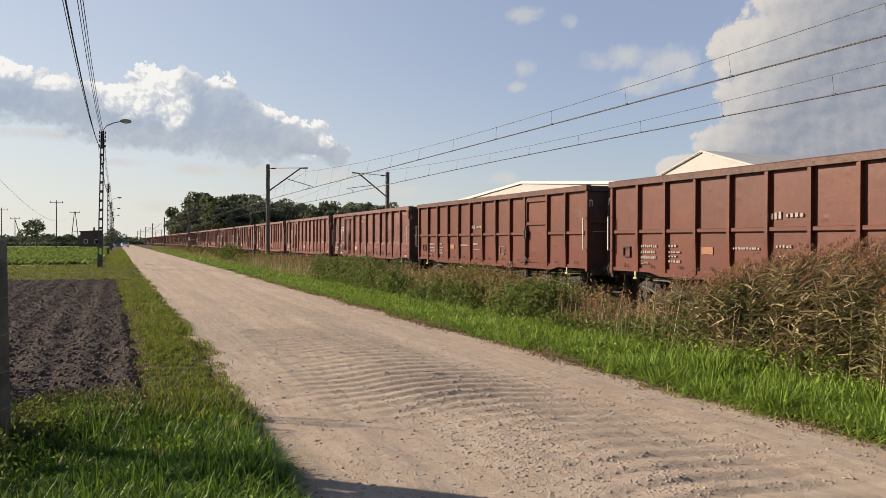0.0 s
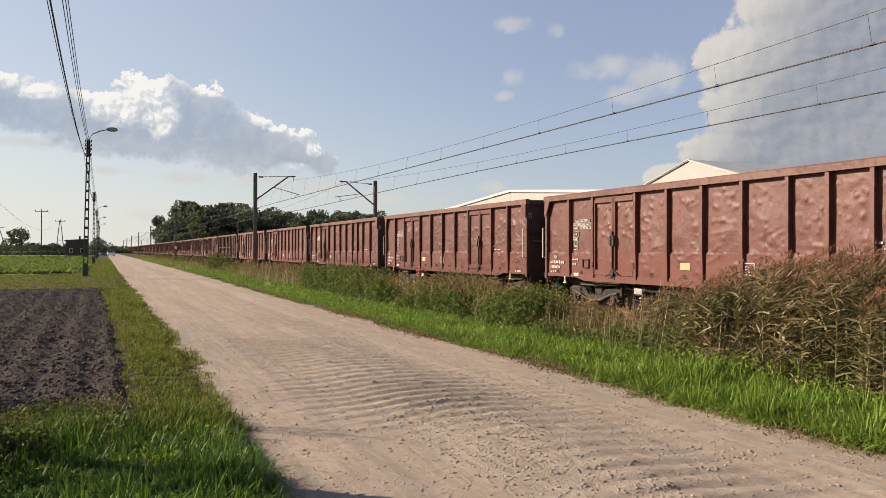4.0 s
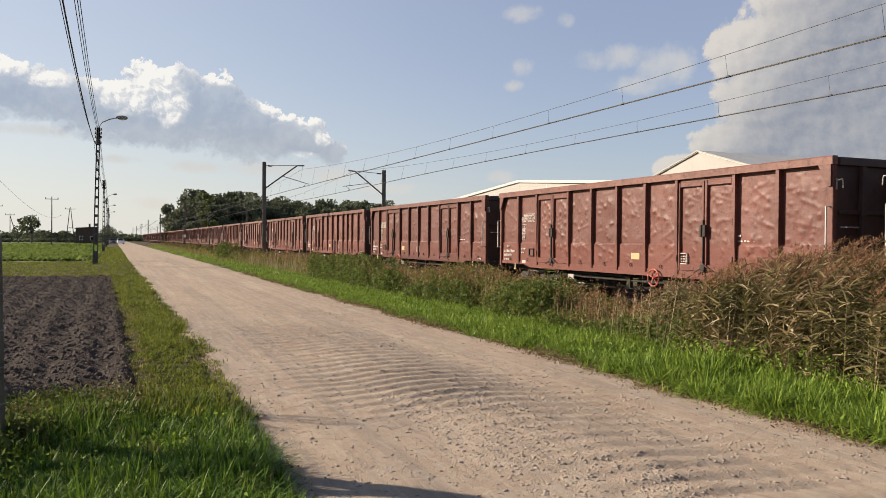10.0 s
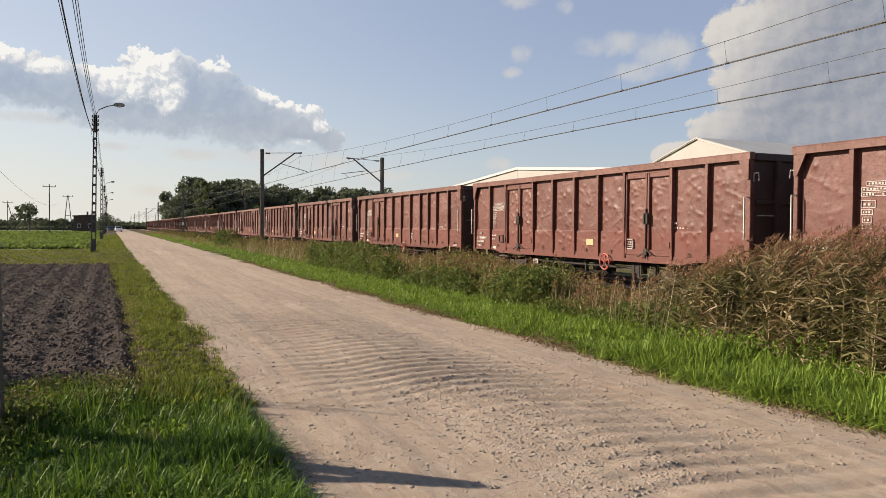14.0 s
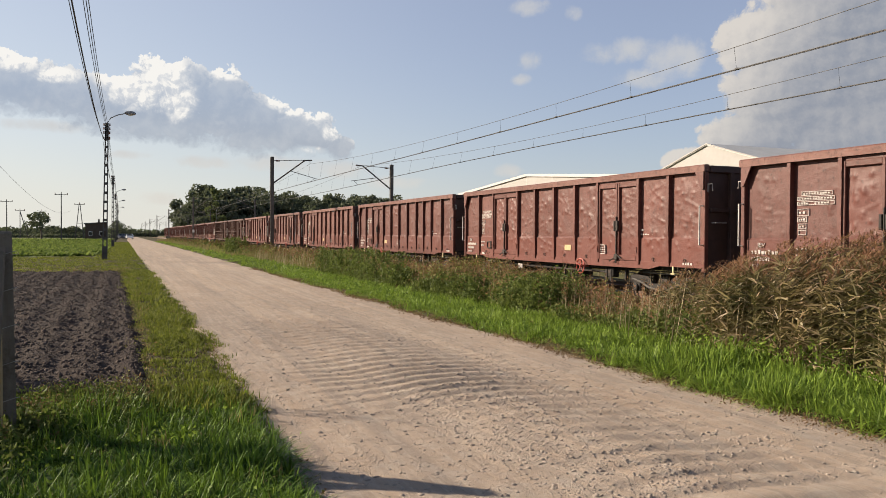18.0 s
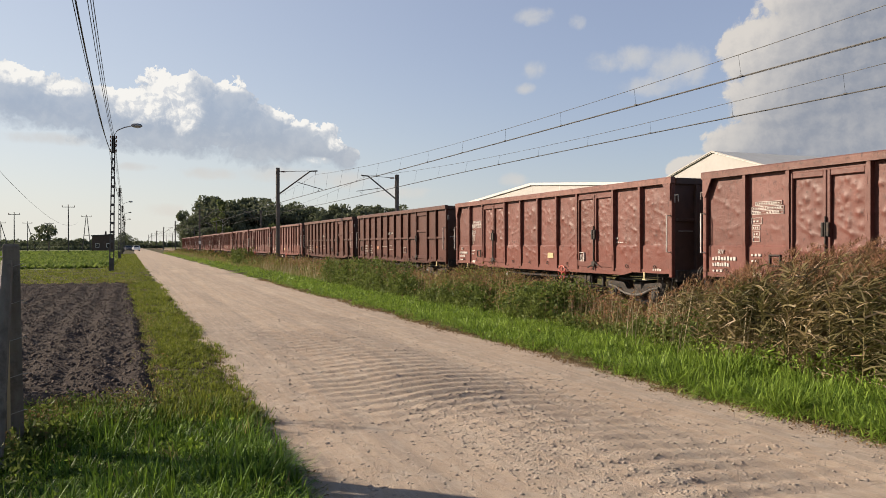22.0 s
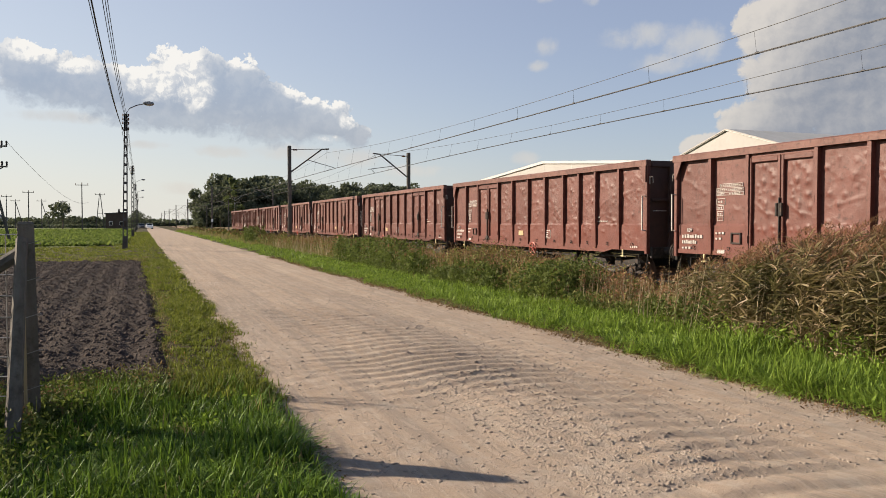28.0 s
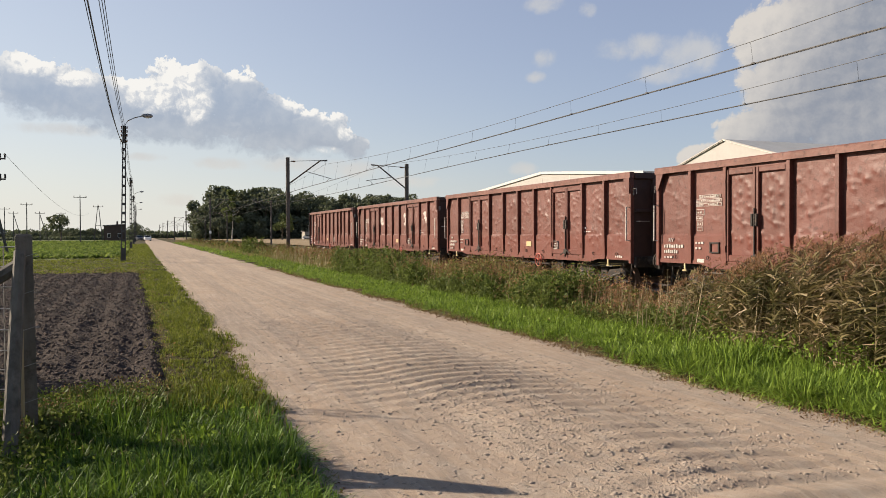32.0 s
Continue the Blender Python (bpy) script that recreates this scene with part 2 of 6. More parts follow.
def wagon_paint(name, base, dusty, rust, spots=0.55, bump=0.8):
    """Sun-bleached wagon paint: blotches, dust, vertical streaks and rust at the scratches."""
    m, t, out, co = base_mat(name)
    z = nd(t, "ShaderNodeSeparateXYZ", {0: co}).outputs[2]
    big = noise_of(t, co, 1.1, 5.0, 0.62)
    streak = noise_of(t, co, 3.0, 5.0, 0.6, (1.0, 3.2, 0.22))
    scratch = noise_of(t, co, 9.0, 7.0, 0.72)
    small = noise_of(t, co, 55.0, 3.0)
    col = mixc(t, ramp(t, big, [(0.3, 0.0), (0.7, 1.0)]), base, dusty)
    col = mixc(t, mth(t, "MULTIPLY", ramp(t, streak, [(0.46, 0.0), (0.72, 1.0)]), 0.30), col, dusty)
    col = mixc(t, mth(t, "MULTIPLY", ramp(t, streak, [(0.26, 1.0), (0.42, 0.0)]), 0.4), col, rust)
    col = mixc(t, mth(t, "MULTIPLY", ramp(t, scratch, [(spots, 0.0), (spots + 0.12, 1.0)]), 0.75), col, rust)
    col = mixc(t, mth(t, "MULTIPLY", ramp(t, noise_of(t, co, 13.0, 6.0, 0.75), [(0.60, 0.0), (0.66, 1.0)]), 0.55), col, tuple(min(1, c * 1.55) for c in dusty))
    tone = mth(t, "ADD", mth(t, "ADD", 0.9, mth(t, "MULTIPLY", small, 0.15)), mth(t, "MULTIPLY", mth(t, "SUBTRACT", nd(t, "ShaderNodeObjectInfo").outputs["Random"], 0.5), 0.20))
    col = mixc(t, 1.0, col, nd(t, "ShaderNodeCombineXYZ", {0: tone, 1: tone, 2: tone}).outputs[0], "MULTIPLY")
    # the band below the crease kept more of its red; knocks and scuffs on the sheets
    low = ramp(t, mth(t, "ADD", mth(t, "MULTIPLY", z, 0.25), mth(t, "MULTIPLY", scratch, 0.05)), [(0.435, 1.0), (0.460, 0.0)])
    col = mixc(t, mth(t, "MULTIPLY", low, 0.45), col, (base[0] * 1.30, base[1] * 1.02, base[2] * 0.95))
    knock = noise_of(t, co, 5.5, 3.0, 0.5)
    col = mixc(t, mth(t, "MULTIPLY", ramp(t, noise_of(t, co, 2.1, 6.0, 0.68), [(0.50, 0.0), (0.62, 1.0)]), 0.30), col, (base[0] * 0.62, base[1] * 0.60, base[2] * 0.60))
    rgh = mth(t, "ADD", 0.36, mth(t, "MULTIPLY", scratch, 0.30))
    bmp = nd(t, "ShaderNodeBump", {"Height": mth(t, "ADD", mth(t, "ADD", mth(t, "MULTIPLY", small, 0.15), mth(t, "MULTIPLY", scratch, 0.6)), mth(t, "MULTIPLY", knock, 0.45)), "Strength": bump, "Distance": 0.014}).outputs[0]
    b = nd(t, "ShaderNodeBsdfPrincipled", {"Base Color": col, "Roughness": rgh, "Normal": bmp, "Specular IOR Level": 0.30})
    t.links.new(b.outputs[0], out.inputs[0])
    return m


def leaf(name, c1, c2, c3, through_light=0.45, rough=0.6, patch=0.6, c4=None):
    """Leaves and blades: each one its own tone, with patches over the plot; light shines through."""
    m, t, out, co = base_mat(name)
    rnd = nd(t, "ShaderNodeNewGeometry").outputs["Random Per Island"]
    col = mixc(t, rnd, c1, c2)
    col = mixc(t, ramp(t, noise_of(t, co, patch, 3.0), [(0.42, 0.0), (0.62, 1.0)]), col, mixc(t, rnd, c3, c2))
    if c4:
        col = mixc(t, mth(t, "GREATER_THAN", rnd, 0.86), col, c4)
    d = nd(t, "ShaderNodeBsdfPrincipled", {"Base Color": col, "Roughness": rough, "Specular IOR Level": 0.12}).outputs[0]
    tr = nd(t, "ShaderNodeBsdfTranslucent", {0: mixc(t, 0.10, col, (0.30, 0.40, 0.03))}).outputs[0]
    t.links.new(nd(t, "ShaderNodeMixShader", {0: through_light, 1: d, 2: tr}).outputs[0], out.inputs[0])
    return m


def road_mat():
    m, t, out, co = base_mat("gravel_road")
    xyz = nd(t, "ShaderNodeSeparateXYZ", {0: co})
    big = noise_of(t, co, 0.5, 5.0, 0.6)
    along = noise_of(t, co, 1.6, 4.0, 0.6, (1.6, 0.12, 1.0))
    mid = noise_of(t, co, 7.0, 6.0, 0.7)
    grit = noise_of(t, co, 90.0, 3.0, 0.7)
    peb = nd(t, "ShaderNodeTexVoronoi", {"Vector": co, "Scale": 34.0, "Randomness": 1.0})
    col = mixc(t, ramp(t, big, [(0.35, 0.0), (0.65, 1.0)]), (0.345, 0.262, 0.194), (0.400, 0.316, 0.243))
    col = mixc(t, mth(t, "MULTIPLY", ramp(t, along, [(0.45, 0.0), (0.68, 1.0)]), 0.5), col, (0.270, 0.202, 0.150))
    col = mixc(t, mth(t, "MULTIPLY", ramp(t, mid, [(0.52, 0.0), (0.68, 1.0)]), 0.45), col, (0.410, 0.335, 0.273))
    col = mixc(t, mth(t, "MULTIPLY", ramp(t, grit, [(0.56, 0.0), (0.70, 1.0)]), 0.5), col, (0.161, 0.121, 0.093))
    wheel = noise_of(t, co, 2.2, 5.0, 0.65, (2.6, 0.045, 1.0))
    col = mixc(t, mth(t, "MULTIPLY", ramp(t, wheel, [(0.44, 0.0), (0.58, 1.0)]), 0.55), col, (0.235, 0.197, 0.166))
    col = mixc(t, mth(t, "MULTIPLY", ramp(t, noise_of(t, co, 5.0, 6.0, 0.8, (2.4, 0.30, 1.0)), [(0.50, 0.0), (0.62, 1.0)]), 0.45), col, (0.47, 0.39, 0.31))
    col = mixc(t, mth(t, "MULTIPLY", ramp(t, noise_of(t, co, 14.0, 5.0, 0.8), [(0.55, 0.0), (0.66, 1.0)]), 0.40), col, (0.17, 0.13, 0.10))
    col = mixc(t, mth(t, "MULTIPLY", ramp(t, noise_of(t, co, 2.6, 7.0, 0.75), [(0.50, 0.0), (0.66, 1.0)]), 0.40), col, (0.42, 0.37, 0.31))
    stone = mth(t, "MULTIPLY", ramp(t, peb.outputs["Distance"], [(0.18, 1.0), (0.32, 0.0)]), mth(t, "GREATER_THAN", nd(t, "ShaderNodeSeparateColor", {0: peb.outputs["Color"]}).outputs[0], 0.72))
    col = mixc(t, mth(t, "MULTIPLY", stone, 0.5), col, (0.365, 0.302, 0.253))
    h = mth(t, "ADD", mth(t, "MULTIPLY", grit, 0.35), mth(t, "ADD", mth(t, "MULTIPLY", mid, 0.7), mth(t, "MULTIPLY", stone, 0.5)))
    bmp = nd(t, "ShaderNodeBump", {"Height": h, "Strength": 0.9, "Distance": 0.03}).outputs[0]
    b = nd(t, "ShaderNodeBsdfPrincipled", {"Base Color": col, "Roughness": 0.95, "Normal": bmp, "Specular IOR Level": 0.15})
    t.links.new(b.outputs[0], out.inputs[0])
    return m


def earth(name, c1, c2, c3, scale=0.4, fine=14.0, bump=0.6, dist=0.05):
    m, t, out, co = base_mat(name)
    big, mid, grain = noise_of(t, co, scale, 5.0, 0.6), noise_of(t, co, fine, 6.0, 0.7), noise_of(t, co, fine * 7, 2.0)
    col = mixc(t, ramp(t, big, [(0.35, 0.0), (0.65, 1.0)]), c1, c2)
    col = mixc(t, ramp(t, mid, [(0.45, 0.0), (0.70, 1.0)]), col, c3)
    col = mixc(t, mth(t, "MULTIPLY", ramp(t, grain, [(0.6, 0.0), (0.7, 1.0)]), 0.4), col, tuple(c * 1.5 for c in c3))
    bmp = nd(t, "ShaderNodeBump", {"Height": mth(t, "ADD", mid, mth(t, "MULTIPLY", grain, 0.4)), "Strength": bump, "Distance": dist}).outputs[0]
    b = nd(t, "ShaderNodeBsdfPrincipled", {"Base Color": col, "Roughness": 0.95, "Normal": bmp, "Specular IOR Level": 0.1})
    t.links.new(b.outputs[0], out.inputs[0])
    return m


def glass_mat():
    m, t, out, co = base_mat("dark_glass")
    b = nd(t, "ShaderNodeBsdfPrincipled", {"Base Color": (0.02, 0.025, 0.03, 1), "Roughness": 0.06, "Specular IOR Level": 0.6})
    t.links.new(b.outputs[0], out.inputs[0])
    return m


M = {
    "road": road_mat(),
    "ground": earth("meadow_ground", (0.075, 0.085, 0.030), (0.11, 0.105, 0.045), (0.15, 0.12, 0.065), 0.15, 3.0, 0.4),
    # verge ground is coloured darker, as shade in the gaps between blades
    "thatch": earth("dry_verge_ground", (0.041, 0.041, 0.017), (0.064, 0.053, 0.026), (0.090, 0.071, 0.041), 0.7, 10.0),
    "soil": earth("tilled_soil", (0.040, 0.031, 0.028), (0.051, 0.040, 0.034), (0.078, 0.062, 0.054), 0.5, 16.0, 0.8),
    "clod": earth("soil_clod", (0.068, 0.053, 0.046), (0.086, 0.068, 0.058), (0.122, 0.097, 0.083), 2.0, 20.0, 0.6, 0.02),
    "stubble": earth("dry_field", (0.30, 0.225, 0.14), (0.24, 0.18, 0.11), (0.20, 0.16, 0.09), 0.05, 0.8, 0.3),
    "far_green": earth("far_meadow", (0.09, 0.12, 0.035), (0.12, 0.14, 0.05), (0.15, 0.15, 0.06), 0.03, 0.5, 0.3),
    "ballast": earth("ballast_stone", (0.16, 0.145, 0.13), (0.21, 0.19, 0.17), (0.09, 0.075, 0.065), 0.8, 18.0, 1.0),
    "pebble": plain("road_pebble", (0.195, 0.152, 0.118), (0.360, 0.300, 0.248), 20, 0.9, 0, 90, 0.1, 0.004),
    "grass": leaf("grass_blade", (0.042, 0.082, 0.012), (0.275, 0.385, 0.060), (0.090, 0.130, 0.022), 0.31, 0.50, 0.9),
    "grass_l": leaf("lush_grass_blade", (0.018, 0.044, 0.004), (0.155, 0.255, 0.034), (0.026, 0.056, 0.007), 0.26, 0.52, 1.1),
    "grass_s": leaf("short_grass_blade", (0.056, 0.072, 0.012), (0.205, 0.222, 0.040), (0.074, 0.086, 0.016), 0.4, 0.6, 0.9),
    # wagon ends: shade is put into the paint as a near-black brown
    "end_shade": plain("shade_dark_end_paint", (0.042, 0.022, 0.018), (0.065, 0.032, 0.026), 1.5, 0.7, 0, 40, 0.2, 0.01, (0.03, 0.018, 0.015)),
    "dry": leaf("dry_grass_blade", (0.170, 0.136, 0.060), (0.255, 0.204, 0.102), (0.119, 0.102, 0.038), 0.35),
    "weed": leaf("weed_leaf", (0.070, 0.096, 0.022), (0.240, 0.258, 0.074), (0.140, 0.110, 0.046), 0.22, 0.6, 0.35, (0.320, 0.195, 0.088)),
    "weed_g": leaf("bush_leaf", (0.036, 0.058, 0.014), (0.150, 0.180, 0.050), (0.050, 0.068, 0.020), 0.36, 0.6, 0.5),
    "seed": leaf("seed_head", (0.115, 0.065, 0.038), (0.19, 0.115, 0.065), (0.14, 0.095, 0.05), 0.25, 0.8, 0.8),
    "reed": leaf("reed_leaf", (0.050, 0.050, 0.020), (0.225, 0.185, 0.085), (0.160, 0.112, 0.062), 0.26, 0.42, 0.9, (0.330, 0.245, 0.155)),
    "plume": leaf("reed_plume", (0.196, 0.101, 0.061), (0.299, 0.163, 0.099), (0.241, 0.132, 0.076), 0.35, 0.9, 1.5),
    "straw": leaf("straw_stalk", (0.300, 0.240, 0.150), (0.420, 0.340, 0.220), (0.330, 0.270, 0.170), 0.2, 0.7, 1.5),
    "crop": leaf("crop_leaf", (0.090, 0.140, 0.032), (0.175, 0.220, 0.058), (0.125, 0.172, 0.042), 0.4, 0.85, 0.25),
    # woodland greens are paled and greyed to hold the haze of distance
    "wood_leaf": leaf("woodland_leaf", (0.072, 0.084, 0.058), (0.130, 0.142, 0.094), (0.096, 0.110, 0.074), 0.22, 0.8, 0.12),
    "tree_leaf": leaf("tree_leaf", (0.070, 0.095, 0.040), (0.135, 0.155, 0.060), (0.100, 0.125, 0.050), 0.25, 0.7, 0.3),
    "bark": plain("bark", (0.09, 0.07, 0.05), (0.15, 0.12, 0.09), 3, 0.9, 0, 25, 0.6, 0.03),
    "pale_bark": plain("pale_bark", (0.25, 0.23, 0.19), (0.36, 0.34, 0.30), 3, 0.9, 0, 25, 0.4, 0.02),
    "red": wagon_paint("oxide_red_paint", (0.102, 0.0325, 0.0230), (0.140, 0.0545, 0.0435), (0.038, 0.014, 0.011)),
    "red2": wagon_paint("dark_oxide_paint", (0.084, 0.0275, 0.0198), (0.122, 0.0450, 0.0365), (0.035, 0.0135, 0.011)),
    "orange": wagon_paint("orange_brown_paint", (0.072, 0.018, 0.0095), (0.097, 0.025, 0.012), (0.022, 0.008, 0.006), 0.60, 0.35),
    "brown": wagon_paint("grey_brown_paint", (0.052, 0.0138, 0.0076), (0.068, 0.0195, 0.0112), (0.018, 0.006, 0.004), 0.60, 0.35),
    "under": plain("underframe_grime", (0.014, 0.0115, 0.010), (0.034, 0.027, 0.023), 4, 0.85, 0.0, 40, 0.3, 0.01, (0.075, 0.050, 0.036)),
    # dust grey, paled further to carry the sunlit look of the bogie arcs
    "bogie_lit_dust": plain("sunlit_dusty_bogie_steel", (0.060, 0.053, 0.047), (0.125, 0.112, 0.100), 5, 0.75, 0.1, 40, 0.2, 0.008, (0.035, 0.028, 0.024)),
    "rim": wagon_paint("dusty_rim_paint", (0.120, 0.048, 0.036), (0.185, 0.090, 0.072), (0.050, 0.022, 0.018), 0.52),
    "rim_b": wagon_paint("dusty_brown_rim_paint", (0.075, 0.030, 0.021), (0.112, 0.053, 0.040), (0.030, 0.013, 0.010), 0.52),
    "steel": plain("worn_steel", (0.20, 0.18, 0.165), (0.30, 0.28, 0.26), 8, 0.45, 0.7, 60, 0.1, 0.004),
    "rust_rail": plain("rusty_rail", (0.11, 0.065, 0.045), (0.16, 0.10, 0.07), 8, 0.8, 0.2, 60, 0.2, 0.006),
    "white_mark": plain("faded_white_lettering", (0.42, 0.37, 0.34), (0.52, 0.48, 0.45), 14, 0.8, 0, 80, 0.05, 0.002, (0.192, 0.114, 0.093)),
    "faded_mark": plain("worn_pale_lettering", (0.235, 0.190, 0.165), (0.330, 0.285, 0.255), 14, 0.8, 0, 80, 0.05, 0.002, (0.12, 0.06, 0.045)),
    "white_rail": plain("white_handrail_paint", (0.465, 0.435, 0.390), (0.555, 0.525, 0.488), 10, 0.6, 0, 80, 0.05, 0.002),
    "yellow": plain("faded_yellow_paint", (0.38, 0.27, 0.125), (0.44, 0.33, 0.18), 12, 0.7, 0, 80, 0.05, 0.002),
    "hook": plain("yellow_hook_paint", (0.533, 0.445, 0.212), (0.581, 0.501, 0.289), 12, 0.7),
    "ochre": plain("faded_ochre_paint", (0.20, 0.085, 0.045), (0.26, 0.12, 0.06), 12, 0.8),
    "wheel_red": plain("red_handwheel_paint", (0.36, 0.062, 0.042), (0.44, 0.095, 0.065), 12, 0.5),
    "concrete": plain("weathered_concrete", (0.216, 0.200, 0.176), (0.288, 0.272, 0.240), 3, 0.9, 0, 45, 0.35, 0.01, (0.136, 0.128, 0.112)),
    # pole concrete, its colour darkened to look backlit
    "dark_pole": plain("backlit_concrete", (0.060, 0.056, 0.053), (0.095, 0.089, 0.083), 3, 0.9, 0, 45, 0.3, 0.01),
    "mast": plain("weathered_mast_steel", (0.085, 0.074, 0.066), (0.125, 0.108, 0.095), 2, 0.7, 0.2, 40, 0.2, 0.01, (0.075, 0.050, 0.036)),
    "post_wood": plain("grey_fence_wood", (0.102, 0.090, 0.075), (0.150, 0.135, 0.117), 3, 0.9, 0, 40, 0.5, 0.01, (0.060, 0.053, 0.043), 0.1, (6, 6, 0.7)),
    "wire": plain("dark_wire", (0.022, 0.022, 0.024), (0.040, 0.038, 0.038), 8, 0.6, 0.4),
    "galv": plain("galvanised_wire", (0.28, 0.27, 0.26), (0.36, 0.35, 0.34), 8, 0.5, 0.6),
    "insulator": plain("brown_porcelain", (0.10, 0.045, 0.025), (0.14, 0.06, 0.035), 8, 0.2),
    "lamp_grey": plain("lamp_housing_grey", (0.22, 0.22, 0.22), (0.30, 0.30, 0.30), 5, 0.5, 0.3),
    "lens": plain("milky_lens", (0.55, 0.55, 0.52), (0.65, 0.65, 0.62), 5, 0.3),
    "clad": plain("cream_cladding", (0.288, 0.274, 0.254), (0.313, 0.299, 0.283), 0.4, 0.6, 0, 3.0, 0.05, 0.01, None, 0.04),
    "clad_white": plain("white_roof_trim", (0.415, 0.409, 0.393), (0.436, 0.431, 0.420), 0.6, 0.5, 0, 5.0, 0.03, 0.01, None, 0.04),
    "roof_grey": plain("grey_roof_sheet", (0.399, 0.391, 0.367), (0.464, 0.454, 0.431), 0.5, 0.5, 0.1, 4.0, 0.05, 0.01, None, 0.05),
    "brick": plain("dark_brick_wall", (0.052, 0.038, 0.032), (0.078, 0.055, 0.045), 1.2, 0.9, 0, 9.0, 0.3, 0.02),
    "tar": plain("dark_roof_felt", (0.045, 0.042, 0.042), (0.075, 0.07, 0.068), 1.2, 0.9),
    "white_wall": plain("white_render", (0.66, 0.65, 0.62), (0.74, 0.73, 0.70), 0.8, 0.9),
    "car_white": plain("white_car_paint", (0.76, 0.76, 0.77), (0.80, 0.80, 0.81), 2, 0.25),
    "car_dark": plain("dark_car_paint", (0.06, 0.065, 0.075), (0.08, 0.085, 0.10), 2, 0.3),
    "rubber": plain("black_rubber", (0.02, 0.02, 0.02), (0.032, 0.032, 0.032), 8, 0.85),
    "glass": glass_mat(),
    "sign": plain("white_sign_plate", (0.72, 0.71, 0.68), (0.78, 0.77, 0.74), 8, 0.5),
}


# ---- mesh helpers ----
rng = np.random.default_rng(7)


class Geo:
    """Collects vertices and faces of one mesh."""

    def __init__(self):
        self.v, self.f = [], []

    def add(self, verts, faces):
        n = len(self.v)
        self.v.extend(verts)
        self.f.extend([tuple(i + n for i in f) for f in faces])
        return self

    def box(self, x0, x1, y0, y1, z0, z1, c=0.0):
        """A box; c chamfers its edges."""
        if c <= 0:
            vs = [(x, y, z) for x in (x0, x1) for y in (y0, y1) for z in (z0, z1)]
            return self.add(vs, [(0, 1, 3, 2), (4, 6, 7, 5), (0, 4, 5, 1), (2, 3, 7, 6), (0, 2, 6, 4), (1, 5, 7, 3)])
        bm = bmesh.new()
        bmesh.ops.create_cube(bm, size=1.0, matrix=Matrix.LocRotScale(((x0 + x1) / 2, (y0 + y1) / 2, (z0 + z1) / 2), None, (x1 - x0, y1 - y0, z1 - z0)))
        bmesh.ops.bevel(bm, geom=bm.edges[:], offset=c, segments=1, affect="EDGES")
        bm.verts.index_update()
        self.add([tuple(v.co) for v in bm.verts], [tuple(v.index for v in f.verts) for f in bm.faces])
        bm.free()
        return self

    def prism(self, profile, axis, a, b):
        """A closed outline (two coordinates) drawn out along an axis (0, 1 or 2) from a to b."""
        n = len(profile)

        def at(p, h):
            q = list(p)
            q.insert(axis, h)
            return tuple(q)
        self.add([at(p, a) for p in profile] + [at(p, b) for p in profile], [tuple(range(n)), tuple(range(2 * n - 1, n - 1, -1))] + [(i, i + n, (i + 1) % n + n, (i + 1) % n) for i in range(n)])
        return self

    def tube(self, pts, r, n=6, r2=None):
        """A round bar through points; r2 is the radius at its end."""
        pts = [Vector(p) for p in pts]
        rings = []
        for i, p in enumerate(pts):
            way = (pts[min(i + 1, len(pts) - 1)] - pts[max(i - 1, 0)]).normalized()
            side = way.cross(Vector((0, 0, 1)) if abs(way.z) < 0.9 else Vector((1, 0, 0))).normalized()
            up = side.cross(way)
            rr = r if r2 is None else r + (r2 - r) * i / (len(pts) - 1)
            rings.append([tuple(p + rr * (math.cos(2 * math.pi * k / n) * side + math.sin(2 * math.pi * k / n) * up)) for k in range(n)])
        faces = [tuple(range(n - 1, -1, -1)), tuple(range((len(pts) - 1) * n, len(pts) * n))]
        for i in range(len(pts) - 1):
            faces += [(i * n + k, i * n + (k + 1) % n, (i + 1) * n + (k + 1) % n, (i + 1) * n + k) for k in range(n)]
        return self.add([p for ring in rings for p in ring], faces)

    def lathe(self, profile, centre, axis, n=16):
        """A turned shape: (distance along the axis, radius) pairs about an axis through centre."""
        vs = []
        for h, r in profile:
            for k in range(n):
                a, b = r * math.cos(2 * math.pi * k / n), r * math.sin(2 * math.pi * k / n)
                q = [a, b]
                q.insert(axis, h)
                vs.append((centre[0] + q[0], centre[1] + q[1], centre[2] + q[2]))
        m = len(profile)
        faces = [tuple(range(n)), tuple(range(m * n - 1, (m - 1) * n - 1, -1))]
        for i in range(m - 1):
            faces += [(i * n + k, (i + 1) * n + k, (i + 1) * n + (k + 1) % n, i * n + (k + 1) % n) for k in range(n)]
        return self.add(vs, faces)

    def mesh(self, name, smooth=False):
        me = bpy.data.meshes.new(name)
        me.from_pydata(self.v, [], self.f)
        me.validate()
        bm = bmesh.new()
        bm.from_mesh(me)
        bmesh.ops.recalc_face_normals(bm, faces=bm.faces[:])
        bm.to_mesh(me)
        bm.free()
        if smooth:
            me.polygons.foreach_set("use_smooth", [True] * len(me.polygons))
            me.set_sharp_from_angle(angle=radians(35))
        return me


def part(name, shape, material, parent=None, label="", smooth=False):
    """Links one mesh as an object under a thing or a part."""
    me = shape.mesh(name, smooth) if isinstance(shape, Geo) else shape
    me.materials.append(material)
    ob = new(name, me)
    if parent is not None:
        ob.parent = parent
    return tagged(ob, label)


def empty(name, label, category, group="", kind=""):
    return tagged(new(name), label, category, group, kind)


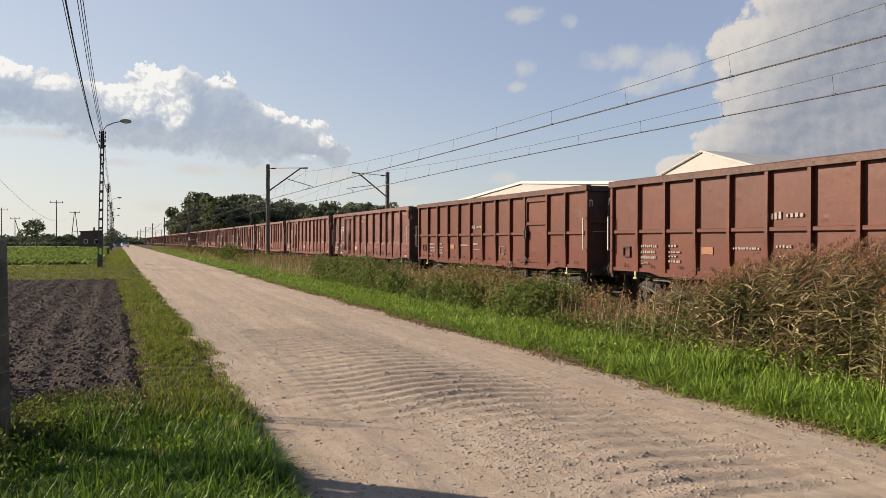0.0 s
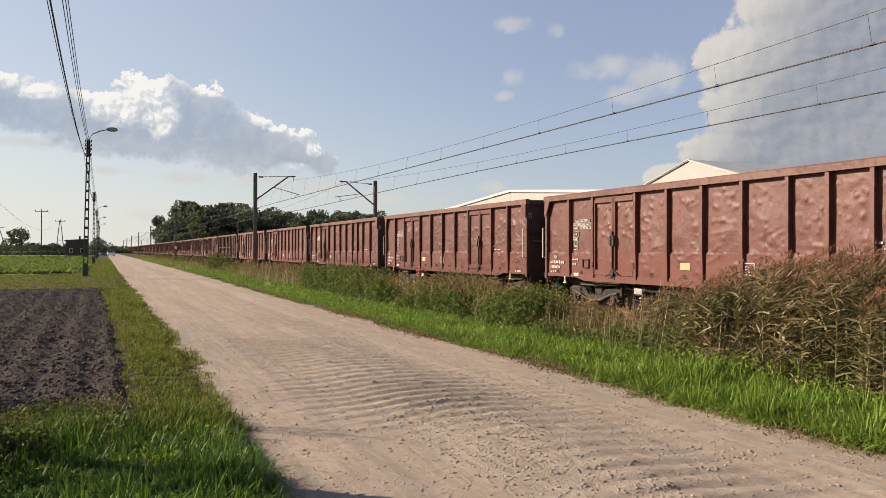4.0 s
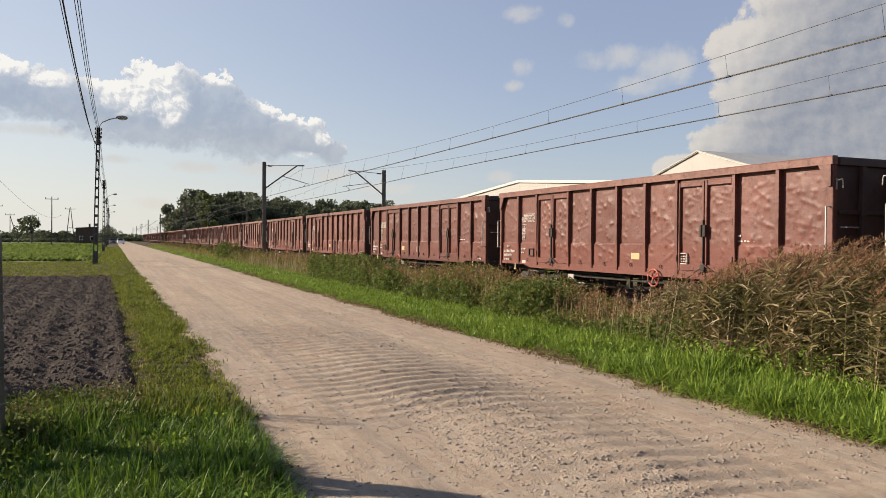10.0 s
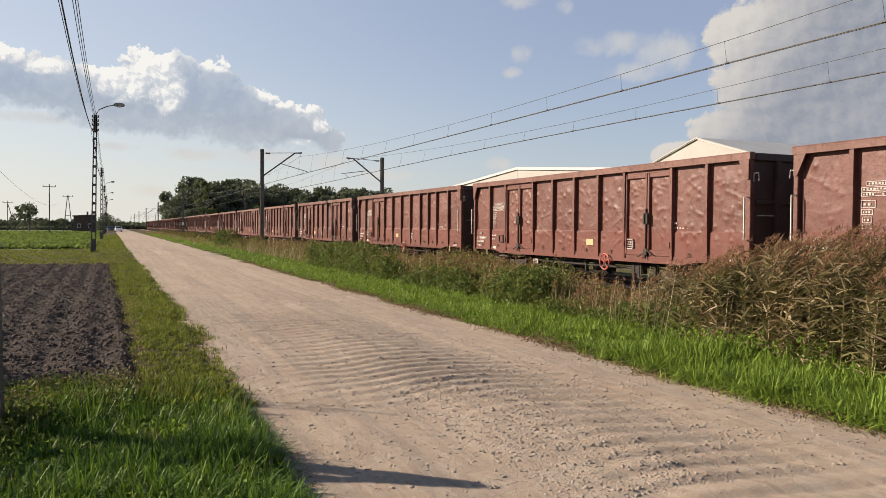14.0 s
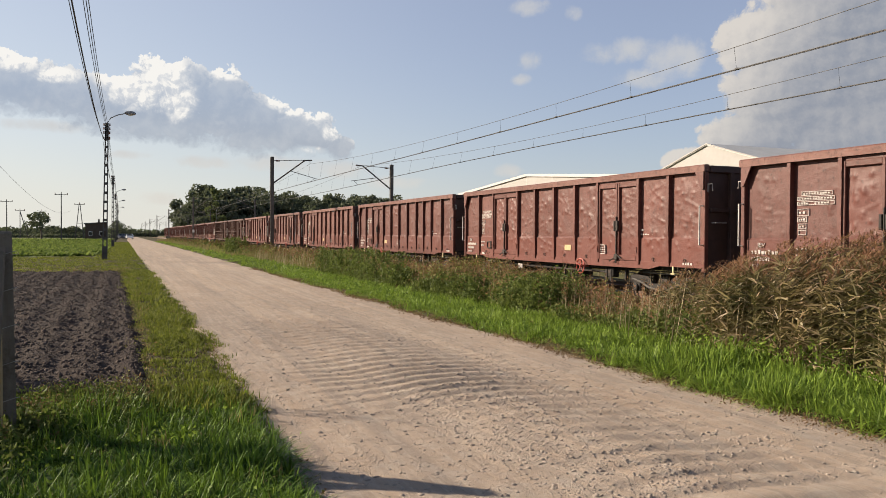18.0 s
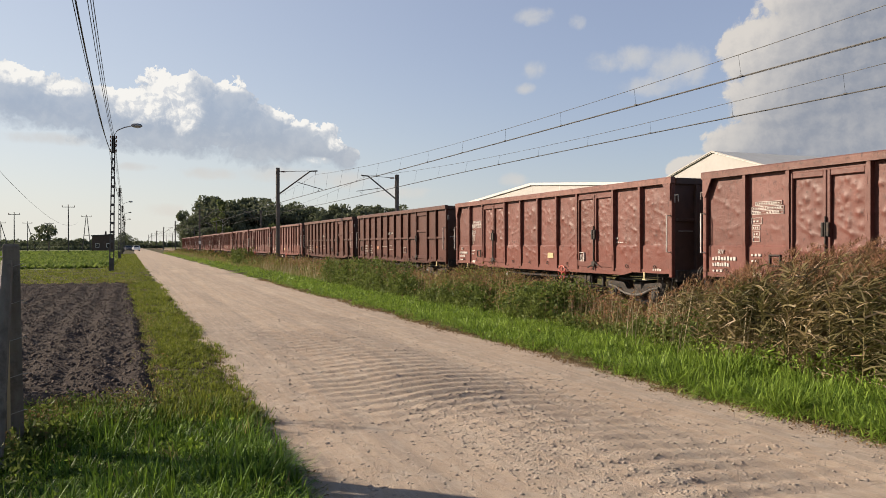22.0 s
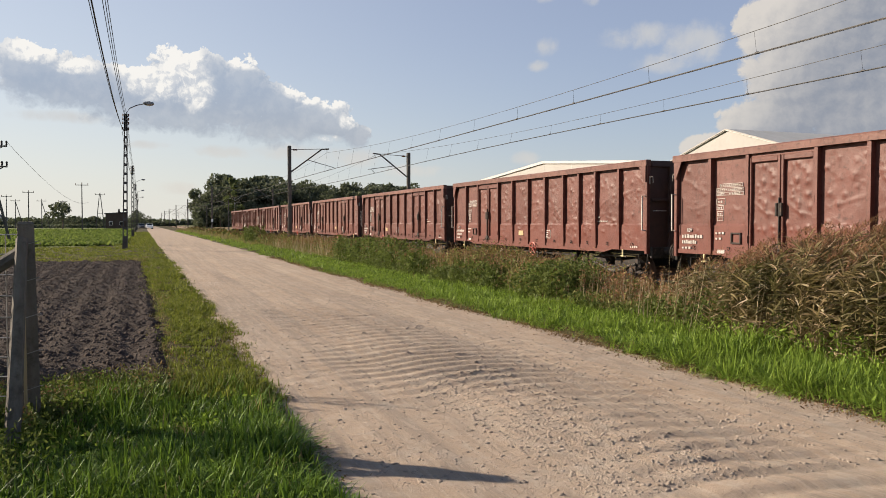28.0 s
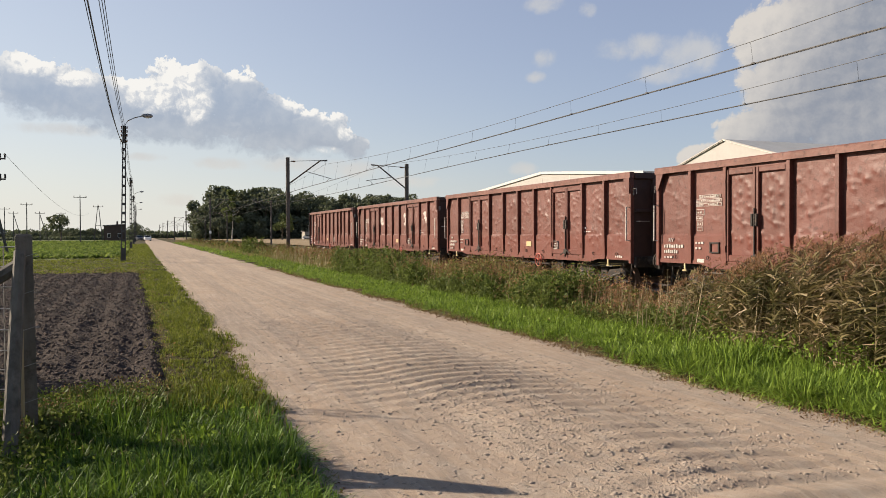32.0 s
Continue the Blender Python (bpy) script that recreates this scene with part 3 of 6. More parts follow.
def stuff_mesh(name, verts, faces):
    """A mesh from numpy arrays; all faces have the same number of corners."""
    me = bpy.data.meshes.new(name)
    n, k = faces.shape
    me.vertices.add(len(verts))
    me.vertices.foreach_set("co", verts.astype(np.float32).ravel())
    me.loops.add(n * k)
    me.loops.foreach_set("vertex_index", faces.astype(np.int32).ravel())
    me.polygons.add(n)
    me.polygons.foreach_set("loop_start", np.arange(0, n * k, k, dtype=np.int32))
    me.update(calc_edges=True)
    return me


def fbm(x, y, seed, octaves=4):
    """Cheap smooth noise for relief: sums of rotated waves."""
    r = np.random.default_rng(seed)
    out = np.zeros_like(x)
    amp, total = 1.0, 0.0
    for o in range(octaves):
        for _ in range(5):
            a, ph = r.uniform(0, 2 * np.pi, 2)
            k = 2.0 ** o * r.uniform(0.7, 1.4)
            out += amp * np.sin(k * (x * np.cos(a) + y * np.sin(a)) + ph + 1.3 * np.sin(0.6 * k * (x * np.sin(a) - y * np.cos(a)) + 2 * ph))
        total += amp * 2.2
        amp *= 0.55
    return out / total


def sheet(name, xs, ys, height, material, kind="structure", label="", smooth=True):
    """A relief over a grid of x and y."""
    X, Y = np.meshgrid(np.array(xs, float), np.array(ys, float))
    Z = height(X, Y) if callable(height) else np.full_like(X, height)
    nx, ny = len(xs), len(ys)
    i = np.arange(nx * ny).reshape(ny, nx)
    F = np.stack([i[:-1, :-1], i[:-1, 1:], i[1:, 1:], i[1:, :-1]], -1).reshape(-1, 4)
    me = stuff_mesh(name, np.stack([X, Y, Z], -1).reshape(-1, 3), F)
    if smooth:
        me.polygons.foreach_set("use_smooth", [True] * len(me.polygons))
    me.materials.append(material)
    return tagged(new(name, me), label, "", "", kind)


def strips(base, lean, length, width, droop, seg=3, turn=None):
    """Blades or long leaves: base points, lean directions (unit, 3D), length, width and droop of each; returns vertices and quads."""
    n = len(base)
    side = np.cross(lean, np.array([0, 0, 1.0])) if turn is None else turn
    side /= np.maximum(np.linalg.norm(side, axis=1, keepdims=True), 1e-6)
    rows = []
    for i in range(seg + 1):
        u = i / seg
        c = base + lean * (length * u)[:, None]
        c = c + np.stack([np.zeros(n), np.zeros(n), -droop * length * u * u], 1)
        w = (width * (1 - u ** 1.6) * 0.5 + 0.0006)[:, None]
        rows += [c - side * w, c + side * w]
    V = np.stack(rows, 1).reshape(-1, 3)
    o = (np.arange(n) * 2 * (seg + 1))[:, None, None]
    q = np.array([[2 * i, 2 * i + 1, 2 * i + 3, 2 * i + 2] for i in range(seg)])[None]
    return V, (o + q).reshape(-1, 4)


def unit(v):
    return v / np.linalg.norm(v, axis=1, keepdims=True)


def put_stuff(name, chunks, material, label, category):
    V, F, o = [], [], 0
    for v, f in chunks:
        V.append(v), F.append(f + o)
        o += len(v)
    me = stuff_mesh(name, np.concatenate(V), np.concatenate(F))
    me.materials.append(material)
    return tagged(new(name, me), label, category, "", "stuff")


def grass(x0, x1, y0, y1, count, h0, h1, w, seed, edge=0.0, lift=None, bend=0.35, clump=1.0):
    """Blades scattered in clumps over a rectangle; edge frays its sides."""
    r = np.random.default_rng(seed)
    x, y = r.uniform(x0, x1, count), r.uniform(y0, y1, count)
    tone = fbm(x * 2.2, y * 2.2, seed + 1, 3)
    keep = r.uniform(-1, 1, count) < tone * clump + 0.55
    if edge:
        fray = edge * fbm(y * 1.7, y * 0.3, seed + 2, 3)
        keep &= (x > x0 + edge + fray) & (x < x1 - edge + fray)
    x, y, tone = x[keep], y[keep], tone[keep]
    n = len(x)
    a = r.uniform(0, 2 * np.pi, n)
    tilt = np.abs(r.normal(0, bend, n))
    lean = unit(np.stack([np.cos(a) * tilt, np.sin(a) * tilt, np.ones(n)], 1))
    h = r.uniform(h0, h1, n) * (0.8 + 0.5 * np.clip(tone, -0.6, 1))
    z = np.zeros(n) if lift is None else lift(x, y)
    return strips(np.stack([x, y, z - 0.01], 1), lean, h, r.uniform(0.6, 1.3, n) * w, r.uniform(0.05, 0.45, n), 3)


def tufts(x0, x1, y0, y1, count, per, h0, h1, w, seed, edge=0.0, lift=None, spread=0.05, bend=0.5, patch=0.35):
    """Grass in tufts: arching blades that spread from shared feet, tall and low tufts side by side; edge frays the plot's sides."""
    r = np.random.default_rng(seed)
    x, y = r.uniform(x0, x1, count), r.uniform(y0, y1, count)
    tone = fbm(x * 1.9, y * 1.9, seed + 1, 3)
    keep = r.uniform(-1, 1, count) < tone * 0.8 + 0.75
    if edge:
        fray = edge * 1.3 * fbm(y * 1.9, y * 0.3, seed + 2, 4)
        keep &= (x > x0 + edge + fray + r.uniform(-0.5, 0.5, count) * edge) & (x < x1 - edge + fray + r.uniform(-0.5, 0.5, count) * edge)
    x, y, tone = x[keep], y[keep], tone[keep]
    tall = r.uniform(h0, h1, len(x)) * (1.0 + patch * 1.6 * np.clip(tone, -0.5, 1))
    away = r.uniform(0, 2 * np.pi, len(x))
    i = np.repeat(np.arange(len(x)), per)
    n = len(i)
    a = r.uniform(0, 2 * np.pi, n)
    reach = np.abs(r.normal(0, spread, n))
    bx, by = x[i] + np.cos(a) * reach, y[i] + np.sin(a) * reach
    tilt = np.abs(r.normal(bend, bend * 0.6, n))
    lean = unit(np.stack([np.cos(a) * tilt + 0.25 * np.cos(away[i]), np.sin(a) * tilt + 0.25 * np.sin(away[i]), np.ones(n)], 1))
    h = tall[i] * r.uniform(0.45, 1.25, n)
    z = np.zeros(n) if lift is None else lift(bx, by)
    return strips(np.stack([bx, by, z - 0.012], 1), lean, h, r.uniform(0.6, 1.4, n) * w, r.uniform(0.1, 0.85, n) * np.clip(tilt + 0.4, 0, 1), 3)


def leaves(centre, size, r, aspect=0.55):
    """Small leaves, each a bent quad pair turned at random round its centre."""
    n = len(centre)
    d = unit(r.normal(0, 1, (n, 3)))
    s = unit(np.cross(d, r.normal(0, 1, (n, 3))))
    k = unit(np.cross(d, s))
    L = (size * r.uniform(0.6, 1.3, n))[:, None]
    a, b = centre - d * L * 0.5, centre + d * L * 0.5
    m1, m2 = centre + s * L * aspect * 0.5 + k * L * 0.12, centre - s * L * aspect * 0.5 + k * L * 0.12
    V = np.stack([a, m1, b, m2], 1).reshape(-1, 3)
    F = (np.arange(n) * 4)[:, None] + np.array([[0, 1, 2, 3]])
    return V, F


# ---- ground, road, fields ----
ROAD_L, ROAD_R = 1.18, 6.12
sheet("ground", [-2500, -400, -60, 0, 30, 120, 400, 2500], [-2500, -300, -20, 0, 60, 300, 900, 2500], -0.20, M["ground"], label="flat meadow that reaches to the horizon")


def verge_rise(X, Y):
    """Verges swell above the road with a ragged edge."""
    left = ROAD_L + 0.10 * fbm(Y * 1.6, Y * 0.2, 6, 4) - X
    right = X - ROAD_R - 0.20 * fbm(Y * 1.3, Y * 0.2, 7, 4)
    rise = np.clip(np.maximum(left, right) / 0.16, -0.8, 1.0)
    return 0.07 * rise + 0.025 * fbm(X * 1.3, Y * 1.3, 5, 3) * np.clip(rise, 0, 1)


def road_height(X, Y):
    across = (X - ROAD_L) / (ROAD_R - ROAD_L)
    z = 0.012 * np.sin(np.pi * across) - 0.022 * (np.exp(-((across - 0.30) / 0.09) ** 2) + np.exp(-((across - 0.70) / 0.09) ** 2))
    bumps = np.clip(0.75 + 0.6 * fbm(X * 0.8, Y * 0.5, 11, 2), 0.1, 1.2)
    wash = np.exp(-((across - 0.50 + 0.012 * (Y - 7)) / 0.26) ** 2) * np.exp(-((Y - 8.6) / 7.0) ** 2) * bumps
    phase = (Y + 0.10 * (X - 3.9) ** 2) * 2 * np.pi / 0.33 + 1.1 * fbm(X * 0.9, Y * 0.8, 12, 3)
    z = z + 0.019 * wash * (np.sin(phase) + 0.3 * np.sin(2 * phase + 0.8))
    z = z + 0.010 * fbm(X * 1.5, Y * 1.0, 13, 4) + 0.004 * fbm(X * 9, Y * 9, 14, 3)
    hollow = np.exp(-((X - 2.75) / 0.5) ** 2 - ((Y - 9.8) / 0.8) ** 2) + np.exp(-((X - 2.9) / 0.35) ** 2 - ((Y - 7.4) / 0.9) ** 2)
    z = z - 0.020 * hollow
    return z


road_y = np.concatenate([np.arange(-60, -8, 4.0), np.arange(-8, 3, 0.5), np.arange(3, 16, 0.045), np.arange(16, 40, 0.16), np.arange(40, 120, 1.0), np.arange(120, 620, 10.0)])
sheet("road", np.linspace(ROAD_L - 0.45, ROAD_R + 0.45, 120), road_y, road_height, M["road"], label="rutted pale gravel road with washboard ripples")
sheet("verge_1", np.concatenate([[-60, -30, -12], np.linspace(-4.5, ROAD_L + 0.25, 70)]), np.concatenate([np.arange(-60, -4, 2.0), np.arange(-4, 12, 0.15), np.arange(12, 60, 0.6), np.arange(60, 421, 12.0)]), lambda X, Y: verge_rise(X, Y) - 0.02, M["thatch"], label="grassy ground beside the gravel road")
sheet("verge_2", np.concatenate([np.linspace(ROAD_R - 0.25, 7.0, 26), np.linspace(7.2, 11.4, 20)]), np.concatenate([np.arange(-60, -4, 2.0), np.arange(-4, 24, 0.12), np.arange(24, 60, 0.5), np.arange(60, 420, 3.0)]), lambda X, Y: verge_rise(X, Y) - 0.02, M["thatch"], label="overgrown ground between road and railway")


def soil_height(X, Y):
    rows = 0.022 * np.sin(X * 2 * np.pi / 0.62 + 0.5 * fbm(X, Y * 0.4, 21, 2))
    edge = np.clip((0.48 - 0.0125 * (Y - 8.4) + 0.07 * fbm(Y * 2.5, Y, 24, 2) - X) / 0.30, 0, 1) * np.clip((Y - 8.45 - 0.12 * fbm(X * 2, X, 25, 2)) / 0.15, 0, 1)
    return -0.06 + edge * 0.165 + rows * edge + edge * 0.022 * fbm(X * 6.0, Y * 6.0, 22, 4) + edge * 0.022 * fbm(X * 17, Y * 17, 23, 3)


sheet("tilled_field", np.concatenate([np.arange(-16, -6, 0.25), np.arange(-6, 0.56, 0.055)]), np.concatenate([np.arange(8.35, 18, 0.06), np.arange(18, 37, 0.13)]), soil_height, M["soil"], label="freshly tilled dark bare soil in rows")
sheet("far_field", [24, 60, 120, 300, 600], [62, 100, 160, 240, 330], -0.03, M["stubble"], label="dry brown field beyond the railway")
sheet("crop_ground", [-160, -60, -20, -1.6], [60, 90, 130, 215], 0.055, M["far_green"], label="ground under a green crop")
sheet("far_meadow", [-500, -160, -20, -2.0], [216, 280, 420, 900], 0.06, M["far_green"], label="distant green meadow")


def scatter_stones(name, n, x0, x1, y0, y1, s0, s1, z_of, material, label, category, seed, near=1.0, flat=0.6, sink=0.15):
    """Angular lumps strewn over a surface, more of them near y0."""
    r = np.random.default_rng(seed)
    x, y = r.uniform(x0, x1, n), y0 + (y1 - y0) * r.uniform(0, 1, n) ** near
    s = s0 * (s1 / s0) ** (r.uniform(0, 1, n) ** 2.2)
    phi = (1 + 5 ** 0.5) / 2
    ico = np.array([(-1, phi, 0), (1, phi, 0), (-1, -phi, 0), (1, -phi, 0), (0, -1, phi), (0, 1, phi), (0, -1, -phi), (0, 1, -phi), (phi, 0, -1), (phi, 0, 1), (-phi, 0, -1), (-phi, 0, 1)]) / 1.9
    tri = np.array([(0, 11, 5), (0, 5, 1), (0, 1, 7), (0, 7, 10), (0, 10, 11), (1, 5, 9), (5, 11, 4), (11, 10, 2), (10, 7, 6), (7, 1, 8), (3, 9, 4), (3, 4, 2), (3, 2, 6), (3, 6, 8), (3, 8, 9), (4, 9, 5), (2, 4, 11), (6, 2, 10), (8, 6, 7), (9, 8, 1)])
    v = ico[None] * r.uniform(0.6, 1.3, (n, 12, 1)) * s[:, None, None]
    v = v * r.uniform(0.6, 1.2, (n, 1, 3)) * np.array([1, 1, flat])
    a = r.uniform(0, 6.28, n)
    c, si = np.cos(a)[:, None], np.sin(a)[:, None]
    v = np.stack([v[:, :, 0] * c - v[:, :, 1] * si, v[:, :, 0] * si + v[:, :, 1] * c, v[:, :, 2]], -1)
    v = v + np.stack([x, y, z_of(x, y) + s * sink], 1)[:, None]
    F = (np.arange(n) * 12)[:, None, None] + tri[None]
    return put_stuff(name, [(v.reshape(-1, 3), F.reshape(-1, 3))], material, label, category)


scatter_stones("gravel", 20000, ROAD_L, ROAD_R, 4.2, 26, 0.004, 0.028, road_height, M["pebble"], "loose pale stones on the gravel road", "gravel", 31, 1.3, 0.55, -0.12)
scatter_stones("gravel_heap", 3200, 2.7, 3.9, 4.2, 8.5, 0.006, 0.028, road_height, M["pebble"], "loose gravel swept between the wheel ruts", "gravel", 32, 1.0, 0.55, -0.10)
scatter_stones("gravel_ridge", 3000, 4.35, 5.15, 5.0, 20, 0.005, 0.026, road_height, M["pebble"], "ridge of loose gravel beside the wheel rut", "gravel", 34, 1.0, 0.55, -0.10)
scatter_stones("soil_clods", 34000, -6.0, 0.30, 8.55, 36.6, 0.009, 0.042, soil_height, M["clod"], "dry crumbled clods on the tilled soil", "soil", 33, 1.2, 0.8)

# railway: ballast bed, sleepers and rails of two tracks
TRACK_1, TRACK_2 = 13.2, 17.2
bed = Geo()
bed.prism([(10.9, -0.62), (11.5, -0.24), (18.9, -0.24), (19.5, -0.62)], 1, -480, 900)
part("ballast_bed", bed, M["ballast"], None, "grey stone ballast under two tracks")
bpy.data.objects["ballast_bed"]["kind"] = "structure"
for track in (TRACK_1, TRACK_2):
    line = empty("railway_track", "rusty rails on concrete sleepers in grey ballast", "railway track", "tracks", "structure")
    for dx in (-0.7535, 0.7535):
        g = Geo()
        x = track + dx
        g.prism([(x - 0.075, -0.17), (x - 0.075, -0.155), (x - 0.012, -0.13), (x - 0.012, -0.045), (x - 0.036, -0.035), (x - 0.036, 0.0), (x + 0.036, 0.0), (x + 0.036, -0.035), (x + 0.012, -0.045), (x + 0.012, -0.13), (x + 0.075, -0.155), (x + 0.075, -0.17)], 1, -480, 900)
        part("rail", g, M["rust_rail"], line)
    sl = Geo()
    sl.prism([(-0.14, -0.36), (-0.10, -0.165), (0.10, -0.165), (0.14, -0.36)], 0, -1.25, 1.25)
    sleeper_me = sl.mesh("sleeper")
    sleeper_me.materials.append(M["concrete"])
    for k in range(120):
        ob = new("sleeper", sleeper_me)
        ob.parent = line
        ob.location = (track, 4 + 0.62 * k, 0)


# ---- the goods train ----
HALF, SILL = 6.48, 1.08                   # half the body's length, top of the skirt
PANEL_X, LOW_X = -1.345, -1.378           # face of the side sheets above and below their crease
CREASE = 1.70


def side_panel(y0, y1, z0, z1, seed, dents, crease=True, bulge=0.018):
    """A sheet of the side wall, dented from inside, as a closed shell."""
    r = np.random.default_rng(seed)
    ny, nz = 41, 76
    ys, zs = np.linspace(y0, y1, ny), np.linspace(z0, z1, nz)
    if crease:
        i = int(np.argmin(abs(zs - CREASE)))
        zs[i], zs[i + 1] = CREASE - 0.015, CREASE + 0.03
    Y, Z = np.meshgrid(ys, zs)
    u, w = (Y - y0) / (y1 - y0), (Z - z0) / (z1 - z0)
    inner = np.clip(np.minimum(np.minimum(u, 1 - u) * 6, np.minimum(w, 1 - w) * 9), 0, 1)
    X = np.where(Z > CREASE, PANEL_X, LOW_X) if crease else np.full_like(Y, PANEL_X - 0.01)
    X = X - bulge * 0.6 * np.sin(np.pi * u) * np.sin(np.pi * w) * dents
    X = X - 0.004 * dents * inner * fbm(Y * 5 + seed, Z * 4, 40 + seed % 17, 3)
    for k in range(int(44 * dents)):
        cy, cz = r.uniform(y0 + 0.07, y1 - 0.07), z0 + 0.1 + (z1 - z0 - 0.2) * r.uniform(0, 1) ** 0.8
        s = r.uniform(0.10, 0.20) if k % 6 == 0 else r.uniform(0.022, 0.050)
        d = np.sqrt(((Y - cy) / (s * r.uniform(0.8, 1.4))) ** 2 + ((Z - cz) / (s * r.uniform(0.8, 1.4))) ** 2)
        X = X - r.choice([1, 1, 1, -0.5]) * (0.075 if k % 6 == 0 else 0.42) * s * min(1.0, dents + 0.2) * inner * np.exp(-d ** 1.6)
    for k in range(int(4 * dents)):
        # long shallow creases where the sheet has buckled
        cy, cz, a = r.uniform(y0, y1), r.uniform(z0 + 0.3, z1), r.uniform(-0.6, 0.6)
        q = (Z - cz) * math.cos(a) - (Y - cy) * math.sin(a)
        X = X - 0.009 * dents * inner * np.exp(-(q / 0.035) ** 2) * np.exp(-(((Y - cy) * math.cos(a) + (Z - cz) * math.sin(a)) / 0.30) ** 2)
    g = Geo()
    front = [(float(X[j, i]), float(Y[j, i]), float(Z[j, i])) for j in range(nz) for i in range(ny)]
    faces = [(j * ny + i, j * ny + i + 1, (j + 1) * ny + i + 1, (j + 1) * ny + i) for j in range(nz - 1) for i in range(ny - 1)]
    loop = [i for i in range(ny)] + [j * ny + ny - 1 for j in range(1, nz)] + [(nz - 1) * ny + i for i in range(ny - 2, -1, -1)] + [j * ny for j in range(nz - 2, 0, -1)]
    back = len(front)
    verts = front + [(PANEL_X + 0.06, front[i][1], front[i][2]) for i in loop]
    n = len(loop)
    faces += [(loop[i], loop[(i + 1) % n], back + (i + 1) % n, back + i) for i in range(n)] + [tuple(back + i for i in range(n))]
    g.add(verts, faces)
    return g


def rib_shape(y, depth=0.105, w=0.085):
    o = PANEL_X - depth
    g = Geo()
    g.prism([(-1.33, 3.18), (o, 3.18), (o, 1.84), (LOW_X - 0.062, 1.60), (LOW_X - 0.05, SILL - 0.02), (-1.33, SILL - 0.02)], 1, y - w / 2, y + w / 2)
    return g


def bars(rows, x):
    """Unreadable lettering: rows of (y towards the right, z, width, height, pieces), as raised bars; x is the face it sits on."""
    g = Geo()
    for y, z, wide, high, pieces in rows:
        step = wide / pieces
        for i in range(pieces):
            a = y - i * step
            g.box(x - 0.024, x + 0.03, a - step * (0.50 + 0.22 * ((i * 5) % 4) / 3), a, z, z + high * (0.80 + 0.20 * ((i * 7) % 3) / 2))
    return g


def frame_marks(y, z, wide, high, x, t=0.018):
    g = Geo()
    for a, b, c, d in ((y - wide, y, z, z + t), (y - wide, y, z + high - t, z + high), (y - wide, y - wide + t, z, z + high), (y - t, y, z, z + high)):
        g.box(x - 0.024, x + 0.03, a, b, c, d)
    return g


def words(text, y, z, size, x):
    """Readable letters on the side wall, in the built-in font."""
    cu = bpy.data.curves.new("letters", "FONT")
    cu.body, cu.size, cu.extrude = text, size, 0.006
    ob = bpy.data.objects.new("letters", cu)
    me = bpy.data.meshes.new_from_object(ob)
    m = Matrix(((0, 0, -1, x - 0.024), (-1, 0, 0, y), (0, 1, 0, z), (0, 0, 0, 1)))
    me.transform(m)
    bpy.data.objects.remove(ob)
    bpy.data.curves.remove(cu)
    return me


def bogie(wagon, y):
    b = part("bogie", Geo().box(-0.95, 0.95, y - 0.17, y + 0.17, 0.52, 0.80, 0.03), M["under"], wagon, "dark grimy two-axle bogie")
    for s in (-1, 1):
        x = s * 1.0
        g = Geo()
        g.prism([(y - 1.25, 0.70), (y - 1.05, 0.80), (y - 0.45, 0.74), (y - 0.3, 0.58), (y + 0.3, 0.58), (y + 0.45, 0.74), (y + 1.05, 0.80), (y + 1.25, 0.70), (y + 1.2, 0.60), (y + 0.55, 0.60), (y + 0.36, 0.40), (y - 0.36, 0.40), (y - 0.55, 0.60), (y - 1.2, 0.60)], 0, x - 0.06, x + 0.06)
        part("side_frame", g, M["under"], b)
        for dy in (-0.9, 0.9):
            g = Geo().box(x - 0.10, x + 0.10, y + dy - 0.15, y + dy + 0.15, 0.36, 0.60, 0.02)
            g.lathe([(-0.11, 0.10), (-0.14, 0.10), (-0.155, 0.07)] if s < 0 else [(0.11, 0.10), (0.14, 0.10), (0.155, 0.07)], (x, y + dy, 0.46), 0, 12)
            part("axle_box", g, M["under"], b)
            for e in (-0.24, 0.24):
                coil = [(x + 0.07 * math.cos(a * 1.05), y + dy + e + 0.07 * math.sin(a * 1.05), 0.37 + 0.0125 * a) for a in range(19)]
                part("spring", Geo().tube(coil, 0.017, 5), M["under"], b)
        # arcs stand in for sunlit spring and frame edges, their brightness painted
        arc = Geo().tube([(x + s * 0.10, y - 1.05, 0.66), (x + s * 0.10, y - 0.72, 0.60), (x + s * 0.10, y - 0.36, 0.47), (x + s * 0.10, y, 0.43), (x + s * 0.10, y + 0.36, 0.47), (x + s * 0.10, y + 0.72, 0.60), (x + s * 0.10, y + 1.05, 0.66)], 0.030, 6)
        arc.tube([(x + s * 0.09, y - 0.62, 0.84), (x + s * 0.09, y + 0.62, 0.84)], 0.022, 5)
        part("equaliser_bar", arc, M["bogie_lit_dust"], b, "dusty grey bogie arc, paled as if sunlit")
        for dy in (-0.42, 0.36):
            part("brake_shoe", Geo().box(s * 0.79 - 0.05, s * 0.79 + 0.05, y + dy, y + dy + 0.06, 0.32, 0.62, 0.01), M["rust_rail"], b)
    return b


